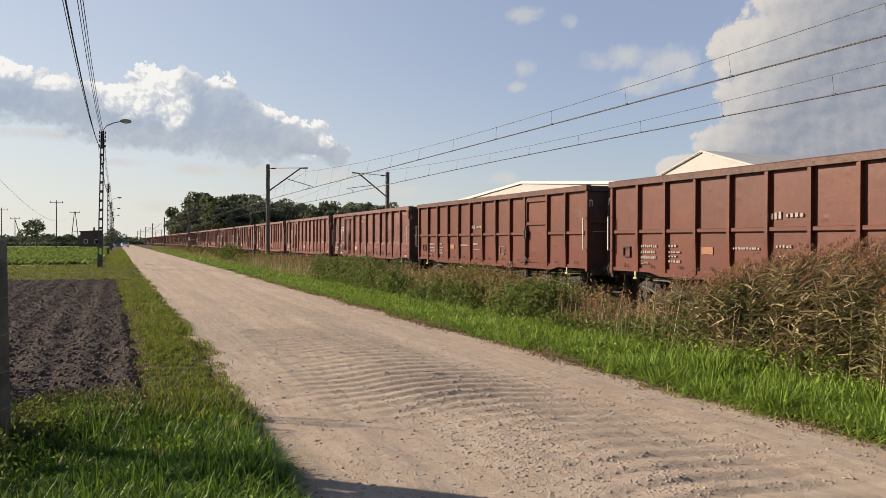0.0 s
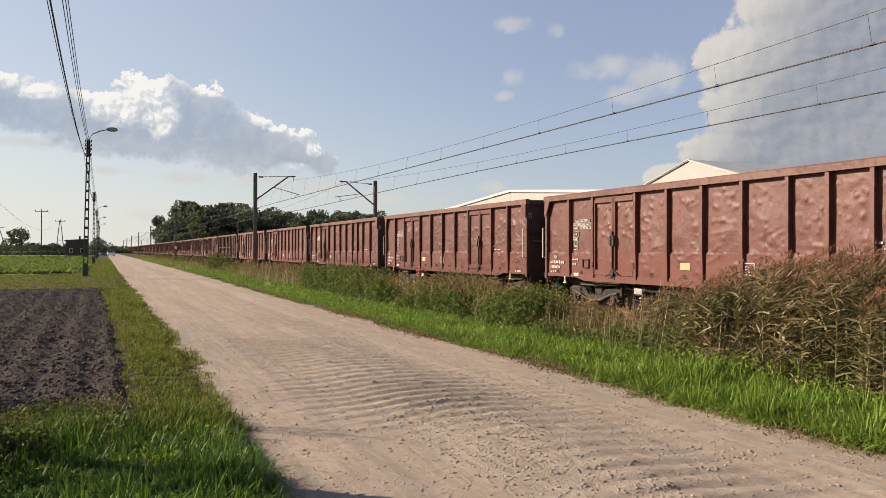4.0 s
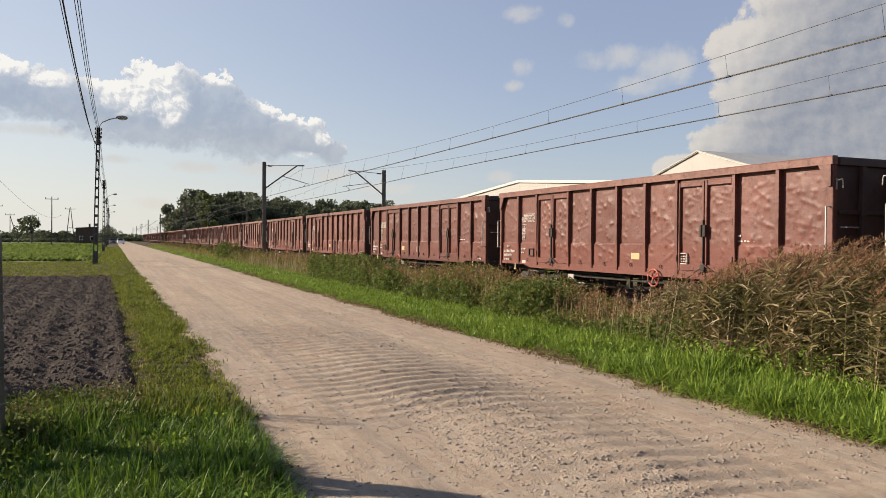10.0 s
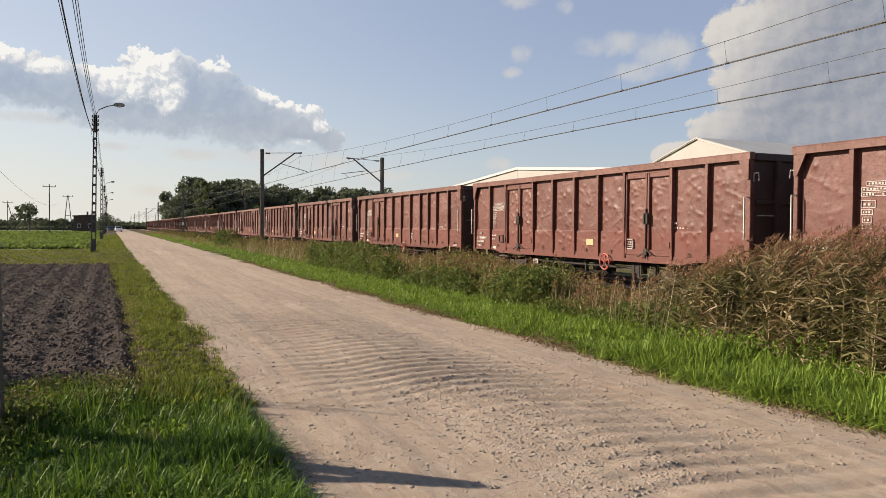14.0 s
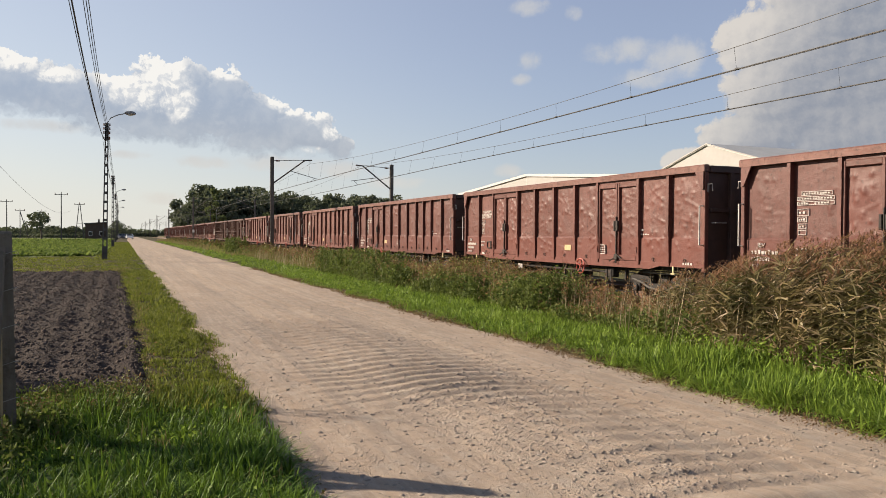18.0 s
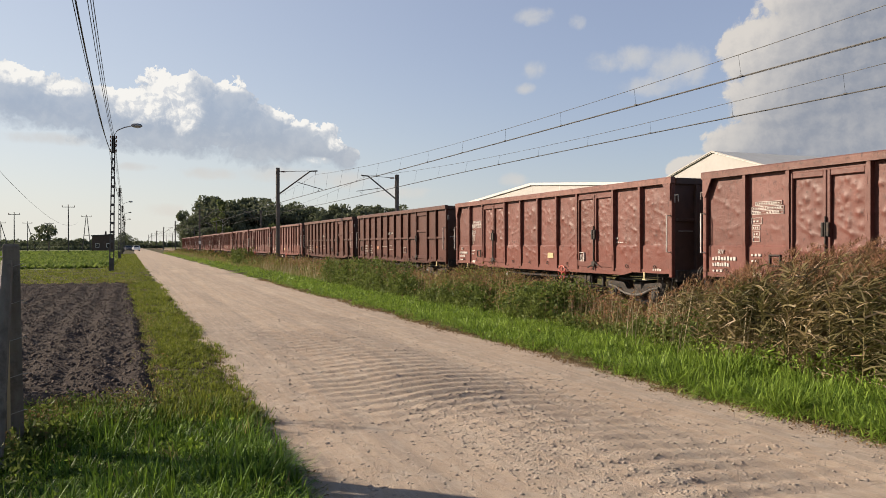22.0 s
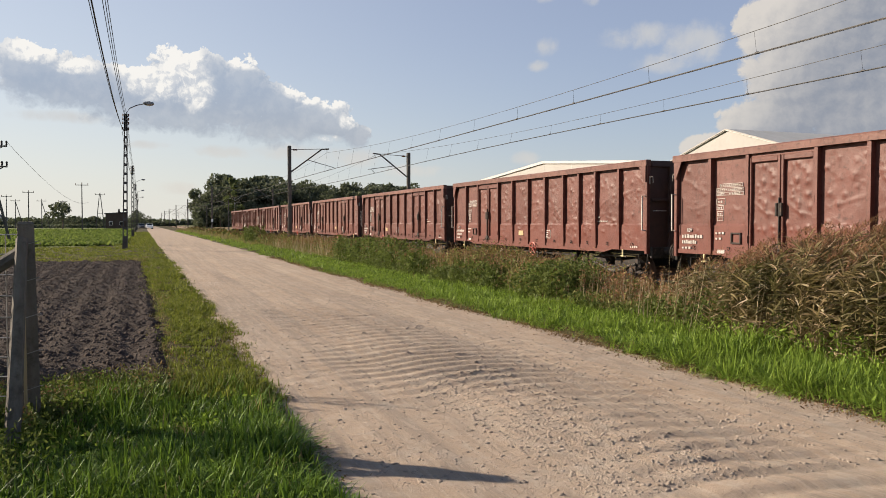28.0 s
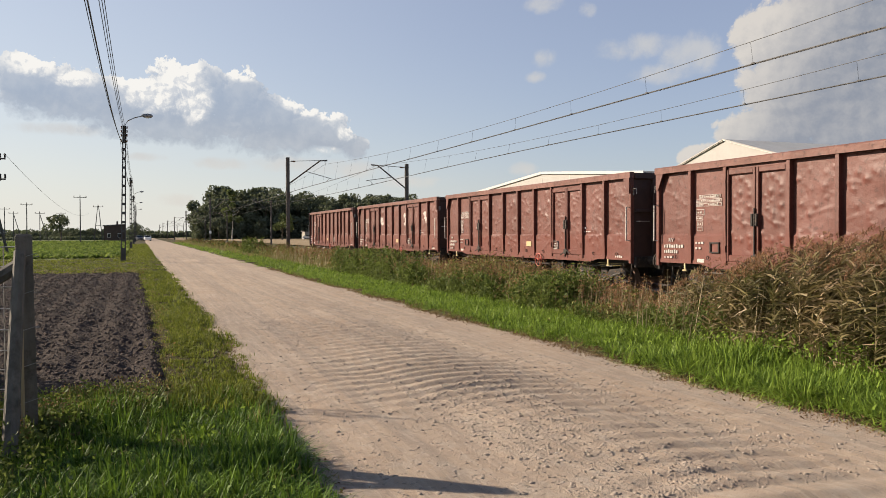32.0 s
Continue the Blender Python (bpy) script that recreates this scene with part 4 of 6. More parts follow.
def wheelset(wagon, y):
    g = Geo()
    for s in (-1, 1):
        x = s * 0.76
        g.lathe([(-0.07 * s, 0.475), (-0.045 * s, 0.475), (-0.04 * s, 0.462), (0.065 * s, 0.457), (0.065 * s, 0.405), (0.02 * s, 0.385), (0.0, 0.17), (0.07 * s, 0.12), (0.09 * s, 0.10)], (x, 0, 0), 0, 28)
    g.tube([(-1.0, 0, 0), (1.0, 0, 0)], 0.075, 10)
    ob = part("wheelset", g, M["rust_rail"], wagon, "rusty wheels on one axle", True)
    ob.location = (0, y, 0.46)
    return ob


def wagon_shell(label, paint, slots, mid_rail, seed):
    """An open goods wagon. slots, from its +y end to its -y end: (kind, width), kinds p (sheet), t (sheet with lettering), d (double door), s (single door)."""
    p = M[paint]
    wagon = empty("freight_wagon", label, "freight wagon", "wagons of the goods train")
    # floor and the inside box
    g = Geo().box(-1.28, 1.28, -HALF + 0.06, HALF - 0.06, 1.14, 1.24)
    part("floor", g, M["under"], wagon)
    g = Geo()
    g.prism([(HALF, 1.13), (HALF, 1.04), (4.9, 1.04), (4.5, 0.955), (-4.5, 0.955), (-4.9, 1.04), (-HALF, 1.04), (-HALF, 1.13)], 0, -1.40, -1.33)
    part("skirt", g, p, wagon)
    g = Geo()
    g.prism([(HALF, 1.13), (HALF, 1.04), (4.9, 1.04), (4.5, 0.955), (-4.5, 0.955), (-4.9, 1.04), (-HALF, 1.04), (-HALF, 1.13)], 0, 1.33, 1.40)
    part("skirt", g, p, wagon)
    rim = Geo()
    rim.prism([(-1.47, 3.17), (-1.475, 3.30), (-1.45, 3.325), (-1.34, 3.325), (-1.33, 3.29), (-1.33, 3.17)], 1, -HALF - 0.02, HALF + 0.02)
    part("top_rim", rim, M["rim_b" if mid_rail else "rim"], wagon, "dusty worn top rim")
    rim2 = Geo().box(1.33, 1.47, -HALF, HALF, 3.17, 3.31, 0.012)
    part("top_rim", rim2, p, wagon)
    wall = Geo().box(1.31, 1.39, -HALF, HALF, 1.0, 3.17)
    for k in range(11):
        wall.box(1.39, 1.46, -HALF + 0.05 + k * 1.26, -HALF + 0.14 + k * 1.26, 1.0, 3.17)
    part("side_wall", wall, p, wagon)
    for e in (-1, 1):
        y = e * HALF
        # end faces wear the darkened paint in place of shade
        part("end_wall", Geo().box(-1.33, 1.31, min(y, y - e * 0.08), max(y, y - e * 0.08), 1.0, 3.15), M["end_shade"], wagon)
        part("end_rim", Geo().box(-1.33, 1.33, min(y - e * 0.07, y + e * 0.07), max(y - e * 0.07, y + e * 0.07), 3.15, 3.30, 0.012), M["end_shade"], wagon)
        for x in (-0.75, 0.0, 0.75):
            part("end_rib", Geo().box(x - 0.05, x + 0.05, min(y, y + e * 0.10), max(y, y + e * 0.10), 1.0, 3.15, 0.01), M["end_shade"], wagon)
        part("end_rail", Geo().box(-1.30, 1.30, min(y, y + e * 0.06), max(y, y + e * 0.06), 2.28, 2.36, 0.01), M["end_shade"], wagon)
        part("headstock", Geo().box(-1.33, 1.33, min(y, y + e * 0.09), max(y, y + e * 0.09), 0.86, 1.14, 0.015), M["under"], wagon)
        part("corner_post", Geo().box(-1.43, -1.33, min(y + e * 0.01, y - e * 0.10), max(y + e * 0.01, y - e * 0.10), 0.96, 3.17, 0.012), p, wagon)
        # gusset under the rim at the corner
        if not mid_rail:
            part("gusset", Geo().prism([(y - e * 0.02, 3.18), (y - e * 0.30, 3.18), (y - e * 0.10, 2.78), (y - e * 0.02, 2.78)], 0, -1.465, -1.43), p, wagon)
        part("lamp_bracket", Geo().tube([(-1.36, y + e * 0.02, 2.88), (-1.36, y + e * 0.14, 2.90), (-1.36, y + e * 0.16, 2.74)], 0.013, 5).box(-1.375, -1.335, min(y, y + e * 0.03), max(y, y + e * 0.03), 2.72, 2.92, 0.006), M["steel"], wagon, "worn steel lamp bracket")
        part("brake_hose", Geo().tube([(-0.42, y + e * 0.06, 0.95), (-0.42, y + e * 0.28, 0.92), (-0.40, y + e * 0.42, 0.62), (-0.36, y + e * 0.50, 0.56)], 0.028, 6), M["rubber"], wagon)
        part("end_handrail", Geo().tube([(-0.95, y + e * 0.02, 2.05), (-0.95, y + e * 0.14, 2.05), (-1.25, y + e * 0.14, 2.05), (-1.25, y + e * 0.02, 2.05)], 0.014, 5), M["galv"], wagon)
        for x in (-0.875, 0.875):
            g = Geo()
            g.lathe([(0.0, 0.11), (e * 0.22, 0.11), (e * 0.22, 0.085), (e * 0.39, 0.085), (e * 0.395, 0.225), (e * 0.42, 0.225), (e * 0.435, 0.19)], (x, y + e * 0.09, 1.04), 1, 16)
            part("buffer", g, M["under"], wagon, "", True)
        g = Geo().tube([(0, y + e * 0.09, 1.0), (0, y + e * 0.40, 1.0), (0, y + e * 0.52, 0.94), (0, y + e * 0.50, 0.84)], 0.035, 6)
        part("coupling_hook", g, M["under"], wagon)
        # white grab rail and step at the corner
        yy = y - e * 0.05
        g = Geo().tube([(-1.44, yy, 2.42), (-1.53, yy, 2.42), (-1.53, yy, 1.56), (-1.44, yy, 1.56)], 0.017, 6)
        part("grab_rail", g, M["white_rail"], wagon, "white-painted grab rail")
        g = Geo().tube([(-1.30, y - e * 0.12, 0.95), (-1.36, y - e * 0.12, 0.50), (-1.36, y - e * 0.48, 0.50), (-1.30, y - e * 0.48, 0.95)], 0.016, 6)
        g.box(-1.42, -1.26, min(y - e * 0.12, y - e * 0.48), max(y - e * 0.12, y - e * 0.48), 0.47, 0.50)
        part("foot_step", g, M["under"], wagon)
        g = Geo().box(-1.43, -1.40, e * 5.42 - 0.025, e * 5.42 + 0.025, 0.90, 1.05, 0.008).box(-1.44, -1.40, e * 5.42 - 0.07, e * 5.42 + 0.07, 0.86, 0.90, 0.008)
        part("lashing_hook", g, M["hook"], wagon, "pale yellow lashing hook")
    # sheets, ribs and doors of the side that faces the road
    y = HALF - 0.10
    mid = 0.0435
    for i, (kind, width) in enumerate(slots):
        y0, y1 = y - width, y
        a, b = y0 + mid * 0.6, y1 - mid * 0.6
        if kind in "pt":
            part("side_panel", side_panel(a, b, SILL, 3.18, seed * 50 + i, (0.5 if kind == "t" else 1.0) * (0.22 if mid_rail else 1.0), not mid_rail), p, wagon, "", True)
            part("tie_ring", Geo().tube([(LOW_X - 0.03, (a + b) / 2 + 0.04 * math.cos(q), 1.19 + 0.04 * math.sin(q)) for q in np.linspace(0, 6.0, 9)], 0.009, 5), M["under"], wagon)
            if mid_rail:
                part("waist_rail", Geo().box(PANEL_X - 0.075, PANEL_X + 0.02, a + 0.02, b - 0.02, 1.98, 2.07, 0.012), p, wagon)
        else:
            part("door_header", Geo().box(PANEL_X - 0.05, PANEL_X + 0.05, a, b, 3.08, 3.18), p, wagon)
            part("door_sill", Geo().box(PANEL_X - 0.03, PANEL_X + 0.06, a, b, SILL - 0.02, SILL + 0.09), p, wagon)
            leaf_list = [(a, (a + b) / 2 - 0.01), ((a + b) / 2 + 0.01, b)] if kind == "d" else [(a, b)]
            for c, d in leaf_list:
                g = side_panel(c, d, SILL + 0.07, 3.07, seed * 50 + 30 + i, 0.25 if mid_rail else 0.8, False)
                door = part("door", g, p, wagon, "dented side door with a raised frame", True)
                fr = Geo()
                fr.box(PANEL_X - 0.075, PANEL_X, c, c + 0.07, SILL + 0.05, 3.10, 0.01).box(PANEL_X - 0.075, PANEL_X, d - 0.07, d, SILL + 0.05, 3.10, 0.01)
                fr.box(PANEL_X - 0.07, PANEL_X, c + 0.07, d - 0.07, 2.99, 3.10, 0.01).box(PANEL_X - 0.07, PANEL_X, c + 0.07, d - 0.07, SILL + 0.05, 1.27, 0.01)
                part("door_frame", fr, p, door)
                if kind == "s":
                    part("door_rail", Geo().box(PANEL_X - 0.065, PANEL_X, c + 0.07, d - 0.07, 2.28, 2.38, 0.01), p, door)
                for hz in (1.4, 2.2, 2.85):
                    hy = d if d > (a + b) / 2 + 0.05 else c
                    part("hinge", Geo().tube([(PANEL_X - 0.09, hy, hz - 0.07), (PANEL_X - 0.09, hy, hz + 0.07)], 0.022, 6), p, door)
            cy = (a + b) / 2 if kind == "d" else b - 0.05
            lt = Geo().tube([(PANEL_X - 0.10, cy, 1.05), (PANEL_X - 0.10, cy, 2.25)], 0.020, 6)
            lt.box(PANEL_X - 0.13, PANEL_X - 0.07, cy - 0.09, cy - 0.03, 1.88, 2.14, 0.01).box(PANEL_X - 0.13, PANEL_X - 0.07, cy + 0.03, cy + 0.09, 1.88, 2.14, 0.01)
            lt.tube([(PANEL_X - 0.11, cy, 1.30), (PANEL_X - 0.14, cy - 0.28, 1.16)], 0.016, 5).tube([(PANEL_X - 0.11, cy, 1.22), (PANEL_X - 0.14, cy + 0.24, 1.10)], 0.016, 5)
            lt.box(PANEL_X - 0.13, PANEL_X - 0.08, cy - 0.07, cy + 0.07, 1.14, 1.28, 0.01)
            part("door_latch", lt, M["under"], wagon, "dark steel door latch")
        if i < len(slots) - 1:
            part("rib", rib_shape(y0), p, wagon)
        y = y0
    # underframe and running gear
    g = Geo().box(-0.16, 0.16, -HALF, HALF, 0.86, 1.14)
    for x in (-1.2, 1.13):
        g.box(x, x + 0.07, -HALF + 0.1, HALF - 0.1, 0.93, 1.14)
    for yy in (-2.6, -1.3, 0.0, 1.3, 2.6):
        g.box(-1.2, 1.2, yy - 0.05, yy + 0.05, 0.90, 1.12)
    part("underframe", g, M["under"], wagon)
    for x in (-1.02, 0.96):
        part("sole_bar", Geo().prism([(-5.9, 1.10), (-5.9, 0.94), (-3.5, 0.92), (-3.0, 0.84), (3.0, 0.84), (3.5, 0.92), (5.9, 0.94), (5.9, 1.10)], 0, x, x + 0.06), M["under"], wagon)
    part("brake_cylinder", Geo().lathe([(-0.35, 0.06), (-0.33, 0.17), (0.30, 0.17), (0.33, 0.06)], (-0.75, -0.5, 0.70), 1, 14), M["under"], wagon, "", True)
    part("air_tank", Geo().lathe([(-0.5, 0.05), (-0.45, 0.20), (0.45, 0.20), (0.5, 0.05)], (-0.6, 1.4, 0.68), 1, 14), M["under"], wagon, "", True)
    g = Geo().tube([(-1.0, 2.2, 0.85), (-1.05, 2.2, 0.52), (-1.05, 2.75, 0.52), (-1.0, 2.75, 0.85)], 0.02, 5).tube([(-1.05, 2.2, 0.66), (-1.05, 2.75, 0.66)], 0.02, 5)
    part("brake_lever", g, M["under"], wagon)
    part("brake_rod", Geo().tube([(-0.70, -3.1, 0.55), (-0.72, -0.9, 0.60), (-0.72, 0.9, 0.60), (-0.70, 3.1, 0.55)], 0.024, 6).tube([(-0.95, -3.3, 0.80), (-0.97, 3.3, 0.80)], 0.018, 5), M["steel"], wagon, "worn steel brake rod")
    part("air_pipe", Geo().tube([(-1.10, -5.8, 0.90), (-1.12, -3.0, 0.88), (-1.12, -2.7, 0.78), (-1.12, 2.7, 0.78), (-1.12, 3.0, 0.88), (-1.10, 5.8, 0.90)], 0.022, 6), M["under"], wagon)
    part("brake_box", Geo().box(-1.22, -1.02, -2.75, -2.35, 0.66, 0.90, 0.02).box(-1.24, -1.20, -2.70, -2.62, 0.55, 0.88, 0.006).box(-1.24, -1.20, -2.50, -2.42, 0.55, 0.88, 0.006), M["under"], wagon)
    part("changeover_plate", Geo().box(-1.255, -1.235, 2.25, 2.55, 0.70, 0.84, 0.006), M["white_mark"], wagon, "small white changeover plate")
    for yy in (-3.2, -0.2, 3.2):
        part("hanger_bracket", Geo().box(-1.16, -1.06, yy - 0.03, yy + 0.03, 0.60, 0.95, 0.008), M["under"], wagon)
    bogie(wagon, 4.5), bogie(wagon, -4.5)
    for yy in (5.4, 3.6, -3.6, -5.4):
        wheelset(wagon, yy)
    return wagon


def handwheel(wagon, y, material):
    g = Geo().tube([(-1.47, y + 0.20 * math.cos(a), 0.92 + 0.20 * math.sin(a)) for a in np.linspace(0, 2 * math.pi, 19)], 0.018, 6)
    for k in range(5):
        a = k * 2 * math.pi / 5 + 0.3
        g.tube([(-1.46, y, 0.92), (-1.47, y + 0.2 * math.cos(a), 0.92 + 0.2 * math.sin(a))], 0.013, 5)
    g.tube([(-1.20, y, 0.92), (-1.49, y, 0.92)], 0.028, 6)
    part("brake_handwheel", g, material, wagon, "spoked brake handwheel")


DOOR, WIDE = 1.78, (2 * HALF - 0.20 - 2 * 1.78) / 8
TWO_DOORS = [("t", WIDE), ("t", WIDE), ("d", DOOR), ("p", WIDE), ("p", WIDE), ("p", WIDE), ("p", WIDE), ("d", DOOR), ("p", WIDE), ("p", WIDE)]
ONE_DOOR = TWO_DOORS[:7] + [("p", DOOR / 2), ("p", DOOR / 2)] + TWO_DOORS[8:]
TWELVE = (2 * HALF - 0.20) / 12.3
BROWN_SLOTS = [("t", TWELVE)] * 9 + [("s", TWELVE * 1.3), ("p", TWELVE), ("p", TWELVE)]


def red_marks(wagon, plate_y, wheel_y, seed):
    r = random.Random(seed)
    y1, y2 = HALF - 0.22, HALF - 0.10 - WIDE - 0.12
    part("lettering", bars([(y1 - 0.05, 1.40, 0.72, 0.085, 8), (y1 - 0.05, 1.27, 0.52, 0.085, 7), (y1 - 0.05, 1.15, 0.34, 0.05, 3)], LOW_X), M["white_mark"], wagon, "rows of faded white numbers")
    part("lettering", words("RIV", y1 - 0.22, 1.54, 0.13, LOW_X), M["white_mark"], wagon, "faded white letters RIV")
    part("lettering", bars([(y2 - 0.16, 2.545, 0.62, 0.035, 10), (y2 - 0.06, 2.455, 0.76, 0.03, 12), (y2 - 0.06, 2.365, 0.22, 0.035, 4), (y2 - 0.42, 2.365, 0.36, 0.035, 5), (y2 - 0.07, 2.19, 0.17, 0.045, 2), (y2 - 0.06, 2.06, 0.16, 0.04, 3), (y2 - 0.08, 1.93, 0.13, 0.04, 2)], PANEL_X), M["white_mark"], wagon, "faded white load table")
    for fy, fz, fw, fh in ((-0.12, 2.525, 0.70, 0.075), (-0.02, 2.435, 0.84, 0.07), (-0.02, 2.345, 0.84, 0.07), (-0.02, 2.15, 0.28, 0.13), (-0.03, 2.03, 0.22, 0.10), (-0.05, 1.90, 0.19, 0.10), (-0.05, 1.79, 0.19, 0.09)):
        part("lettering", frame_marks(y2 + fy, fz, fw, fh, PANEL_X, 0.010), M["white_mark"], wagon)
    part("lettering", bars([(y2 - 0.04, 1.50, 0.30, 0.05, 3), (y2 - 0.04, 1.38, 0.22, 0.05, 2), (y2 - 0.10, 1.08, 0.46, 0.10, 1)], LOW_X), M["white_mark"], wagon)
    part("card_holder", frame_marks(y2 - 0.52, 1.30, 0.30, 0.24, LOW_X - 0.01, 0.03), M["under"], wagon, "dark square card holder")
    part("notice_plate", Geo().box(LOW_X - 0.02, LOW_X + 0.02, plate_y - 0.17, plate_y + 0.17, 1.33, 1.49, 0.004), M["yellow"], wagon, "faded yellow notice plate")
    g = frame_marks(plate_y - 1.62 + r.uniform(-0.1, 0.1), 1.27, 0.34, 0.25, LOW_X)
    part("lettering", g, M["white_mark"], wagon)
    part("lettering", bars([(plate_y - 1.68, 1.32 + 0.055 * q, 0.24, 0.03, 3) for q in range(3)], LOW_X), M["white_mark"], wagon)
    part("lettering", bars([(-HALF + 2.35, 1.88, 0.18, 0.05, 1), (-HALF + 2.35, 1.78, 0.52, 0.03, 6)], PANEL_X), M["white_mark"], wagon)
    part("lettering", bars([(-HALF + 0.75, 1.10, 0.34, 0.06, 4)], LOW_X), M["white_mark"], wagon)
    handwheel(wagon, wheel_y, M["wheel_red"])


def brown_marks(wagon):
    s = lambda k: HALF - 0.10 - k * TWELVE - 0.10
    x = PANEL_X - 0.018
    part("lettering", bars([(s(1), 1.64, 0.62, 0.07, 8), (s(1), 1.50, 0.56, 0.07, 7), (s(1), 1.37, 0.60, 0.07, 9)], x), M["faded_mark"], wagon, "rows of faded white numbers")
    part("lettering", words("Eanos", s(1), 1.24, 0.12, x), M["faded_mark"], wagon, "faded white letters Eanos")
    part("lettering", bars([(s(2), 1.66, 0.30, 0.05, 3), (s(2), 1.52, 0.44, 0.04, 5), (s(2), 1.42, 0.30, 0.04, 3), (s(2), 1.30, 0.44, 0.06, 5)], x), M["faded_mark"], wagon)
    part("lettering", bars([(s(4) + 0.02, 1.62, 0.76, 0.05, 10), (s(5) - 0.1, 1.66, 0.42, 0.06, 5), (s(5) - 0.1, 1.48, 0.62, 0.03, 8)], x), M["faded_mark"], wagon)
    part("emblem", bars([(s(5) + 0.04, 2.22, 0.30, 0.14, 3), (s(5) - 0.34, 2.25, 0.44, 0.08, 4)], x), M["faded_mark"], wagon, "faded white owner's emblem")
    part("notice_plate", Geo().box(x - 0.014, x + 0.03, s(3) - 0.42, s(3) - 0.06, 1.50, 1.66, 0.004), M["ochre"], wagon, "small faded ochre plate")
    part("lettering", frame_marks(s(7) - 0.15, 1.35, 0.34, 0.26, x), M["faded_mark"], wagon)
    part("card_holder", frame_marks(s(0) - 0.30, 1.40, 0.30, 0.26, x - 0.01, 0.03), M["under"], wagon, "dark square card holder")
    handwheel(wagon, s(8), M["rust_rail"])


RED_LABEL = "oxide-red open freight wagon with dented sides"
protos = {}
protos["a1"] = wagon_shell(RED_LABEL + ", one double door", "red", ONE_DOOR, False, 1)
red_marks(protos["a1"], 0.55, -0.45, 1)
protos["a2"] = wagon_shell(RED_LABEL + ", two double doors", "red", TWO_DOORS, False, 2)
red_marks(protos["a2"], -0.75, -1.55, 2)
protos["a3"] = wagon_shell("dark " + RED_LABEL + ", one double door", "red2", ONE_DOOR, False, 3)
red_marks(protos["a3"], 1.95, 2.35, 3)
protos["a4"] = wagon_shell("dark " + RED_LABEL + ", two double doors", "red2", TWO_DOORS, False, 4)
red_marks(protos["a4"], 1.90, 2.30, 4)
protos["b1"] = wagon_shell("orange-brown open steel freight wagon with a waist rail", "orange", BROWN_SLOTS, True, 5)
brown_marks(protos["b1"])
protos["b2"] = wagon_shell("grey-brown open steel freight wagon with a waist rail", "brown", BROWN_SLOTS, True, 6)
brown_marks(protos["b2"])
protos["w"] = wagon_shell(RED_LABEL + ", white patches", "red", TWO_DOORS, False, 8)
red_marks(protos["w"], -0.75, -1.55, 8)
for k, yy in enumerate((-1.9, -3.55, -4.7, 1.9)):
    g = Geo().lathe([(-0.012, 0.30), (0.03, 0.30)], (PANEL_X, yy, 2.45), 0, 18)
    part("white_patch", g, M["white_mark"], protos["w"], "round white paint patch")

for ob in bpy.data.objects:
    if ob.name.startswith("lettering") or ob.name.startswith("emblem"):
        ob["kind"] = "stuff"

# which wagon comes in which order; wagon k has its rear end 14.04 m behind that of wagon k - 1
ORDER = ["a2", "b1", "b1", "a3", "a1", "a1", "a4", "a3", "a1", "a1", "b2", "a2", "a4", "a1", "a2", "a2", "a1", "a4", "a4", "a2", "a3", "a1", "a2", "a2", "b2", "b2", "a1", "a3", "a2", "a1", "a4", "a2", "a2", "a2", "w", "a1"]
TRAIN = []
for k, kind in enumerate(ORDER):
    used = protos[kind] in TRAIN
    wagon = copy_thing(protos[kind], Matrix.Identity(4)) if used else protos[kind]
    TRAIN.append(wagon)


def rolled(t):
    """Metres that the train has gone, counted from near the start."""
    return 215.197 + 13.6349 * (t - 16) + 0.009035 * (t - 16) ** 2


def motions():
    for k, wagon in enumerate(TRAIN):
        first = 3.45 + 14.04 * (k - 1) + HALF
        walk(wagon, [(float(t), pose(TRACK_1, first - rolled(t), 0.0)) for t in range(33)])
    # the wheels turn as far as the train has rolled; alike wheelsets share their keys
    keyed = {}
    for wagon in TRAIN:
        for part_of in wagon.children:
            if part_of.name.startswith("wheelset"):
                y = round(part_of.location.y, 2)
                if y not in keyed:
                    walk(part_of, [(f / FPS, pose(0, y, 0.46, math.degrees(rolled(f / FPS) / 0.46))) for f in range(0, 961)])
                    keyed[y] = part_of.animation_data
                else:
                    part_of.rotation_mode = "QUATERNION"
                    keys = part_of.animation_data_create()
                    keys.action = keyed[y].action
                    keys.action_slot = keyed[y].action_slot


# ---- railway masts and overhead wires ----
MAST_L, MAST_R = 10.35, 20.0
SPANS = [-11 + 70 * k for k in range(8)]
CONTACT = 5.65


def messenger(y):
    """Height of the carrying wire: it hangs between the masts."""
    u = ((y + 11) % 70) / 70
    return 6.08 + 1.0 * (2 * u - 1) ** 2


